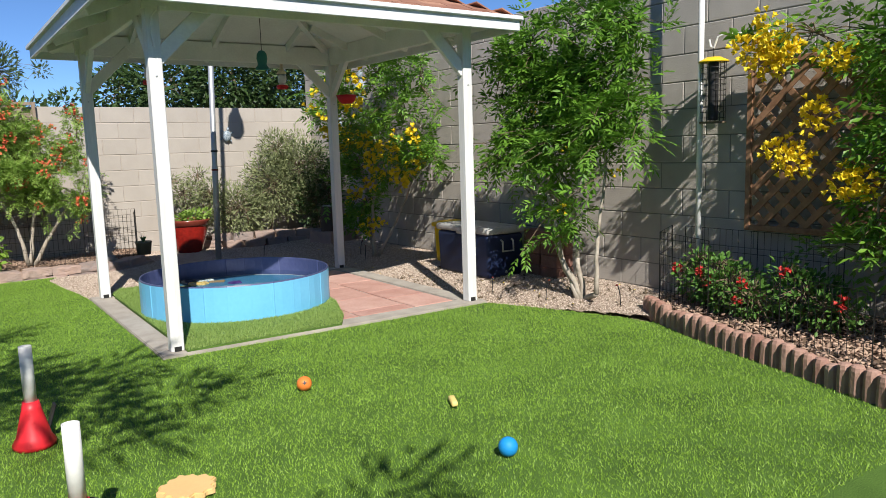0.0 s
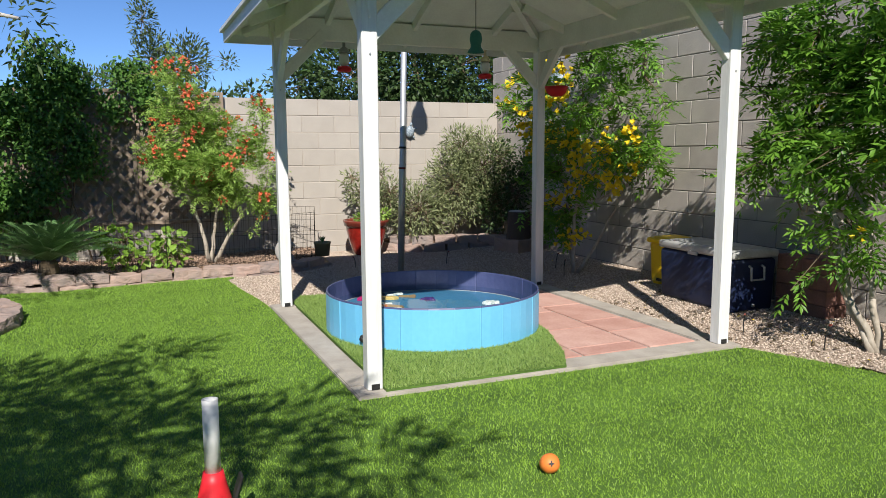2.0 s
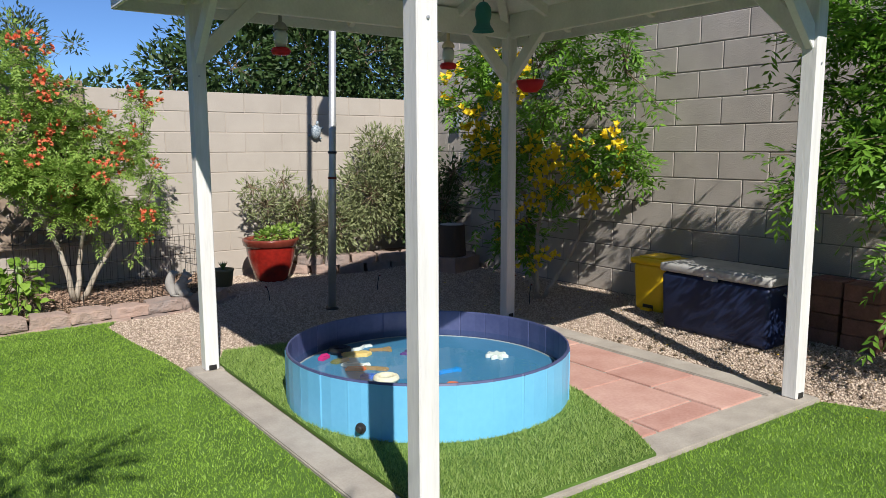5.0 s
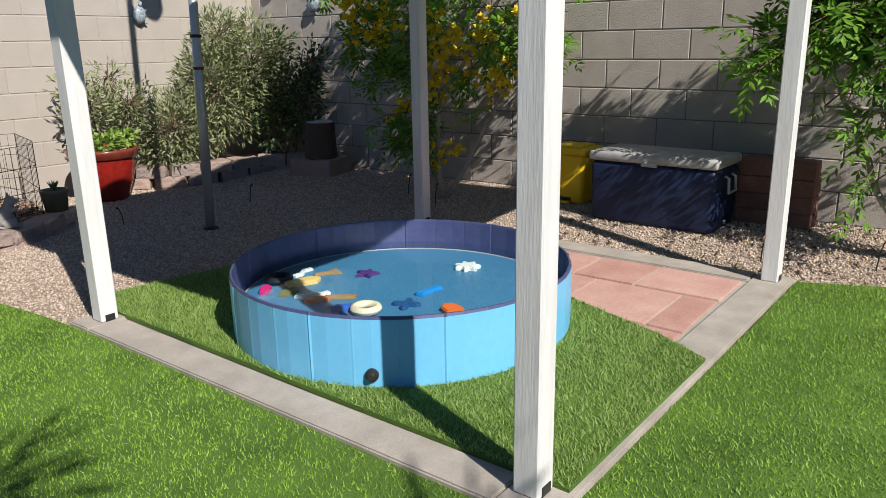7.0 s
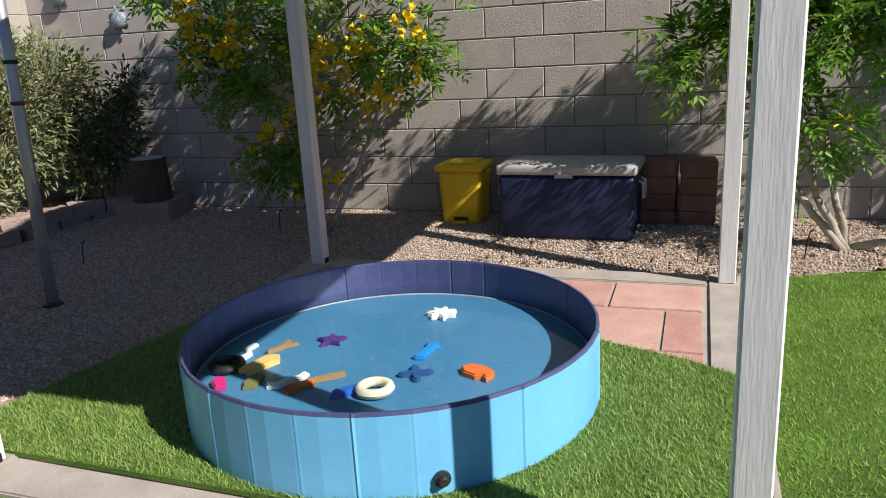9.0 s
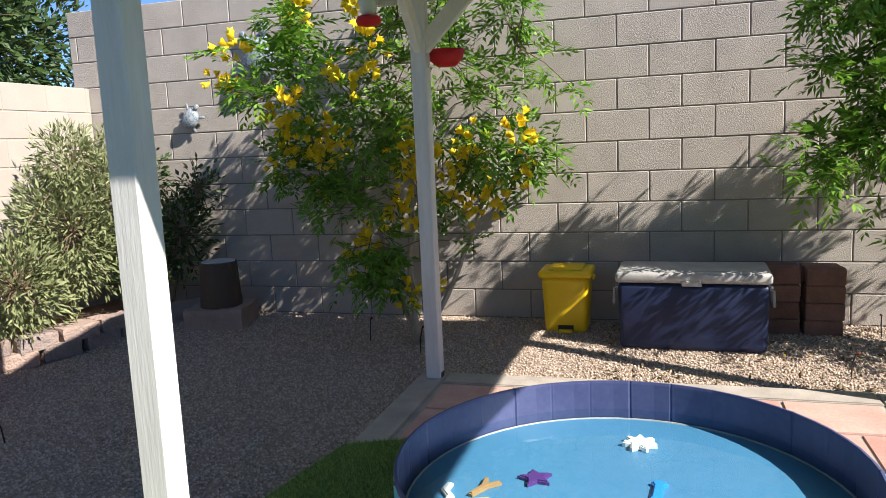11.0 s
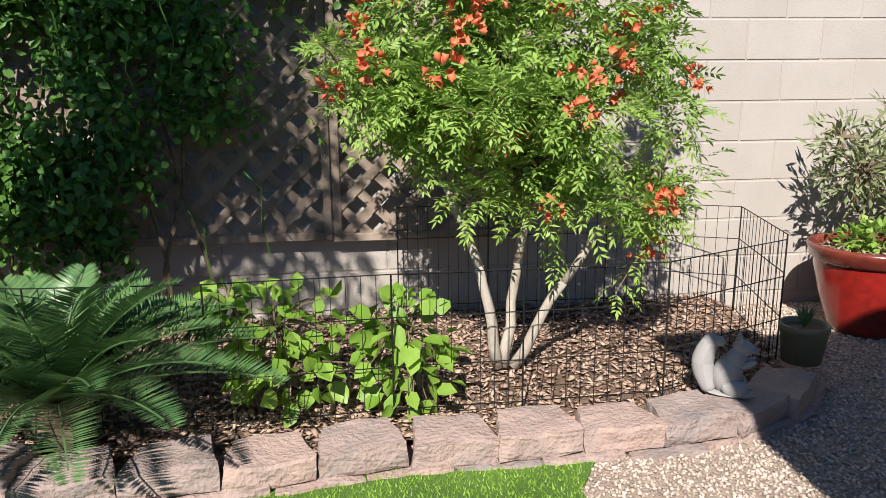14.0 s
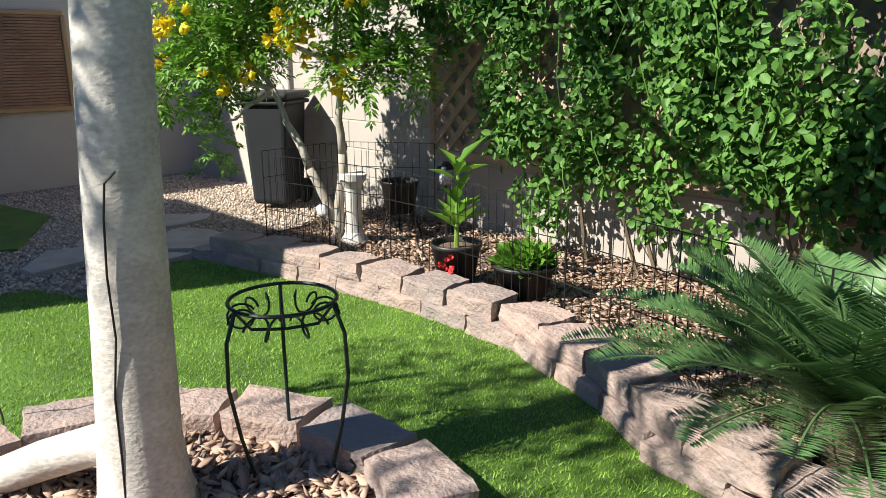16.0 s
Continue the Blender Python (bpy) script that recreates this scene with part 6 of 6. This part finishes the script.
part("cone_base", lathe([(0, 0.002), (0.085, 0.002), (0.088, 0.02), (0.07, 0.05), (0.04, 0.17), (0.033, 0.205), (0, 0.205)], 24), simple("red_plastic", (0.62, 0.02, 0.03), 0.45), cone, smooth=True)
part("pipe", lathe([(0.0, 0.2), (0.026, 0.2), (0.026, 0.45), (0.022, 0.45), (0.022, 0.3)], 20), M_WHITE_H, cone, smooth=True)
part("black_flap", rounded((0.012, 0.05, 0.16), (0.07, 0.03, 0.09), 0.004, 1, Matrix.Rotation(radians(18), 4, "Y")), M_BLACK, cone)
copy_thing(cone, pose(0.272, 2.45, 0.0, 0, 0, 40))

# ---- tree ring and side path ----
ps = thing("plant_stand", "empty dark green wrought iron plant stand with scrolls", "plant stand", (-1.732, 7.965, 0.018))
M_IRON = simple("dark_green_iron", (0.012, 0.025, 0.022), 0.35, 0.4)
R = 0.142
part("ring_rim", tube([(R * math.cos(a * math.pi / 16), R * math.sin(a * math.pi / 16), 0.50) for a in range(33)], 0.0055, 6), M_IRON, ps)
for k in range(3):
    a = 2 * math.pi * k / 3 + 0.55
    c, s = math.cos(a), math.sin(a)
    pts = [(R * c, R * s, 0.50), ((R + 0.03) * c, (R + 0.03) * s, 0.42), ((R + 0.035) * c, (R + 0.035) * s, 0.30), ((R + 0.01) * c, (R + 0.01) * s, 0.15), ((R - 0.02) * c, (R - 0.02) * s, 0.03), ((R - 0.01) * c, (R - 0.01) * s, 0.005), ((R + 0.03) * c, (R + 0.03) * s, 0.008), ((R + 0.045) * c, (R + 0.045) * s, 0.035), ((R + 0.03) * c, (R + 0.03) * s, 0.05)]
    part("leg", tube(pts, 0.0055, 6), M_IRON, ps)
    part("cross_bar", tube([(R * c, R * s, 0.495), (R * 0.7 * c, R * 0.7 * s, 0.44), (0, 0, 0.415)], 0.0045, 5), M_IRON, ps)
    for sg in (-1, 1):
        sc = []
        for i in range(22):
            f = i / 21
            th = a + sg * (0.25 + 0.65 * f)
            r2 = R * 0.8 + 0.035 * math.cos(f * 9)
            sc.append((r2 * math.cos(th), r2 * math.sin(th), 0.455 + 0.03 * math.sin(f * 9)))
        part("scroll", tube(sc, 0.0035, 5), M_IRON, ps)
pd = thing("pedestal", "weathered white concrete pedestal column", "pedestal", (-3.49, 9.50, 0.066))
prof = [(0, 0), (0.10, 0), (0.10, 0.03), (0.085, 0.05), (0.065, 0.08), (0.058, 0.2), (0.062, 0.34), (0.085, 0.37), (0.10, 0.385), (0.10, 0.42), (0, 0.42)]
part("column", rough_up(lathe([(x * 0.8, z) for x, z in prof], 20), 0.006, 18), simple("weathered_concrete", (0.52, 0.49, 0.44), 0.9), pd)


def nursery_pot(x, y, z, r, h, kind, label):
    ob = thing("nursery_pot", label, "pot", (x, y, z), 0)
    part("pot_wall", lathe([(0, 0), (r * 0.72, 0), (r, h * 0.9), (r * 1.07, h * 0.91), (r * 1.07, h), (r * 0.98, h), (r * 0.96, h * 0.85)], 28), M_BLACK, ob, smooth=True)
    part("soil", lathe([(0, h * 0.88), (r * 0.96, h * 0.86)], 20), M_MULCH, ob)
    if kind == "tall":
        part("stalk", tube([(0, 0, h * 0.85), (0.01, 0, h + 0.2), (0.0, 0.01, h + 0.38)], [0.012, 0.01, 0.006], 6), LEAF["lime"], ob)
        n = 22
        z0 = h + 0.05 + 0.33 * rng.random(n)
        q = np.arange(n) * 2.4
        P = np.column_stack([np.zeros(n), np.zeros(n), z0])
        D = np.column_stack([np.cos(q), np.sin(q), 0.5 + rng.random(n)])
        part("foliage", leaf_mesh("foliage", P, D, np.column_stack([-np.cos(q), -np.sin(q), np.full(n, 1.0)]), 0.20 * rng.uniform(0.6, 1.1, n), 0.065, 0.15, 0.15), LEAF["tecoma"], ob)
        part("rosette", trumpet_cluster("rosette", 12, 0.03, 0.012), M_PETAL_R, ob).location = (0.06, -r - 0.0, h * 0.62)
    else:
        P, D = crown_points([(0, 0, h + 0.01, r * 0.9, r * 0.9, 0.05)], 500, 0.2)
        f = part("foliage", leaf_mesh("foliage", P, D + [0, 0, 0.5], rng.normal(0, 0.4, P.shape) + [0, 0, 1], 0.05, 0.035, 0.1), LEAF["tecoma"], ob)
        f["kind"] = "stuff"


nursery_pot(-2.54, 9.40, 0.07, 0.118, 0.20, "tall", "black nursery pot with a tall broad-leafed plant")
nursery_pot(-2.15, 9.44, 0.07, 0.138, 0.17, "low", "wide black nursery pot with low green plants")
bk = thing("bucket_stand", "dark metal bucket on a thin three-legged stand", "bucket", (-3.50, 9.86, 0.07))
part("bucket", lathe([(0, 0.14), (0.085, 0.14), (0.115, 0.32), (0.122, 0.325), (0.122, 0.335), (0.108, 0.33), (0.082, 0.16), (0, 0.155)], 24), M_BLACK, bk, smooth=True)
part("bail_handle", tube([(0.118 * math.cos(a * math.pi / 10), -0.03, 0.32 - 0.07 * math.sin(a * math.pi / 10)) for a in range(11)], 0.003, 5), M_WIRE, bk)
for k in range(3):
    c, q = math.cos(2.1 * k + 0.4), math.sin(2.1 * k + 0.4)
    part("leg", tube([(0.09 * c, 0.09 * q, 0.15), (0.12 * c, 0.12 * q, 0.06), (0.15 * c, 0.15 * q, -0.01)], 0.006, 6), M_WIRE, bk)
lt = thing("solar_light", "small dark solar garden light on a stake", "garden light", (-3.22, 9.98, 0.07))
part("stake", tube([(0, 0, -0.01), (0, 0, 0.34)], 0.008, 6), M_BLACK, lt)
part("lantern", lathe([(0, 0.33), (0.035, 0.33), (0.04, 0.36), (0.04, 0.41), (0.03, 0.42), (0, 0.42)], 14), M_STATUE, lt, smooth=True)
part("cap", lathe([(0.06, 0.42), (0.058, 0.432), (0.02, 0.46), (0, 0.465)], 14), M_BLACK, lt, smooth=True)

wb = thing("wheelie_bin", "tall black wheeled rubbish bin with its lid closed", "rubbish bin", (-5.10, 9.98, 0.0), 35)
body = rounded((0.36, 0.42, 0.78), (0, 0, 0.43), 0.04)
for v in body.verts:
    k = 0.78 + 0.22 * v.co.z / 0.82
    v.co.x, v.co.y = v.co.x * k, v.co.y * k
M_BIN = simple("dull_black_bin", (0.014, 0.016, 0.019), 0.7)
part("body", body, M_BIN, wb)
part("lid", rounded((0.42, 0.48, 0.06), (0, 0, 0.85), 0.025), M_BIN, wb, smooth=True)
part("lid_rim", rounded((0.40, 0.46, 0.03), (0, 0, 0.80), 0.01, 1), M_BIN, wb)
for s in (-1, 1):
    part("wheel", lathe([(0, -0.025), (0.09, -0.025), (0.10, 0), (0.09, 0.025), (0, 0.025)], 20, at=(s * 0.15, 0.17, 0.10), m=Matrix.Rotation(radians(90), 4, "Y")), M_BLACK, wb)
for i, (x, y, a, b) in enumerate(((-4.45, 8.95, 0.34, 0.24), (-4.75, 8.62, 0.30, 0.22), (-4.25, 8.55, 0.22, 0.16), (-5.1, 9.05, 0.32, 0.22), (-4.55, 8.25, 0.30, 0.18))):
    fl = part("stepping_stone", rough_up(slab(polar(9, lambda t: 1 + 0.16 * math.sin(3 * t + i) + 0.08 * math.cos(5 * t)), 0, 1), 0.0), M_CONC)
    for v in fl.data.vertices:
        v.co = (v.co.x * a, v.co.y * b, v.co.z * 0.035)
    fl.matrix_basis = pose(x, y, -0.005, 0, 0, 30 * i)
    tagged(fl, "flat grey stepping stone on the side path", "stepping stone", "stepping stones")
far_turf = part("turf_strip", slab([(-7.1, 7.4), (-5.3, 7.5), (-5.0, 8.1), (-5.9, 8.55), (-7.1, 8.3)], 0.004, 0.02), M_TURF)
tagged(far_turf, "strip of shaded artificial turf by the house", "turf mat")
rt = thing("rattan_screen", "woven tan rattan screen panel on the side wall", "screen", (-7.17, 8.18, 0.70))
part("frame", box((0.03, 1.05, 0.04), (0, 0.5, 0.0), 0.005), M_FLOAT["tan"], rt)
part("frame", box((0.03, 1.05, 0.04), (0, 0.5, 0.80), 0.005), M_FLOAT["tan"], rt)
for y in (-0.02, 1.02):
    part("frame", box((0.03, 0.04, 0.76), (0, y, 0.40), 0.005), M_FLOAT["tan"], rt)
for k in range(30):
    part("slat", box((0.008, 0.99, 0.018), (0.006 * (k % 2), 0.5, 0.03 + k * 0.0255), 0.0), M_CEDAR, rt)
orn = thing("bicycle_ornament", "small rusty metal bicycle garden ornament", "garden ornament", (-3.66, 9.40, 0.07))
for x in (-0.07, 0.08):
    part("wheel", tube([(x + 0.06 * math.cos(a * math.pi / 8), 0, 0.062 + 0.06 * math.sin(a * math.pi / 8)) for a in range(17)], 0.004, 5), M_STEM, orn)
part("bike_frame", tube([(-0.07, 0, 0.062), (-0.02, 0, 0.15), (0.06, 0, 0.14), (0.08, 0, 0.062), (0.0, 0, 0.07), (-0.02, 0, 0.15)], 0.005, 5), M_STEM, orn)
part("rider", rough_up(blob(bmesh.new(), (0, 0, 0.19), (0.05, 0.03, 0.04)), 0.01, 20), M_STATUE, orn)
fr = thing("dry_palm_frond", "dry tan palm frond hanging beside the tree", "palm frond", (-2.5, 7.26, 0.87))
n = 26
q = np.linspace(-0.9, 0.5, n)
P = np.zeros((n, 3)) + [0, 0.0, 0]
D = np.column_stack([0.1 * np.sin(q * 9), np.cos(q), np.sin(q) - 0.35])
part("frond_blade", leaf_mesh("frond_blade", P, D, np.tile([[1.0, 0, 0.2]], (n, 1)), 0.24, 0.018, 0.2), LEAF["dry"], fr)
part("stalk", tube([(0, 0, 0), (-0.1, -0.25, 0.25), (-0.15, -0.5, 0.9)], 0.012, 6), LEAF["dry"], fr)
cb2 = part("drip_hose", tube([(-2.42, 7.40, 0.02), (-2.45, 7.418, 0.094), (-2.45, 7.407, 0.195), (-2.45, 7.375, 0.30), (-2.45, 7.368, 0.40), (-2.45, 7.365, 0.572), (-2.45, 7.385, 0.70), (-2.46, 7.37, 0.84)], 0.003, 6), M_BLACK)
tagged(cb2, "thin black drip hose rising from the stone ring", "hose")

# ---- small litter ----
LITTER = [(3.5, 4.0), (4.7, 4.0), (4.7, 8.6), (3.5, 8.6)]
petals = part("fallen_petals", chips("fallen_petals", LITTER, 90, lambda x, y: rise(x, y) + 0.012, 0.012, [PAD], 0.1, 0.2, 0.004), M_PETAL_Y)
tagged(petals, "fallen yellow petals on the gravel", "petals", kind="stuff")
leaves = part("dry_leaves", chips("dry_leaves", [(3.5, 3.7), (4.7, 3.7), (4.7, 6.2), (3.6, 6.2)], 700, lambda x, y: rise(x, y) + 0.012, 0.018, [PAD, LAWN], 0.08, 0.4, 0.006), M_STEM)
tagged(leaves, "dry brown leaves lying on the gravel under the shrub", "leaves", kind="stuff")
for x, y, h in ((3.95, 4.35, 0.16), (3.85, 4.9, 0.14), (4.15, 3.75, 0.15), (3.95, 7.3, 0.17), (4.1, 7.7, 0.15), (3.3, 8.7, 0.14), (2.3, 8.85, 0.12), (4.5, 4.6, 0.14)):
    st = thing("drip_stake", "thin dark drip irrigation stake in the gravel", "drip stake", (x, y, float(rise(x, y))), float(rng.uniform(0, 360)), "drip stakes")
    part("stake", tube([(0, 0, -0.01), (0.008, 0, h * 0.6), (0.02, 0.01, h)], 0.004, 5), M_BLACK, st)
    part("emitter", tube([(0.02, 0.01, h), (0.035, 0.015, h + 0.006)], 0.007, 6), M_DKRED, st)
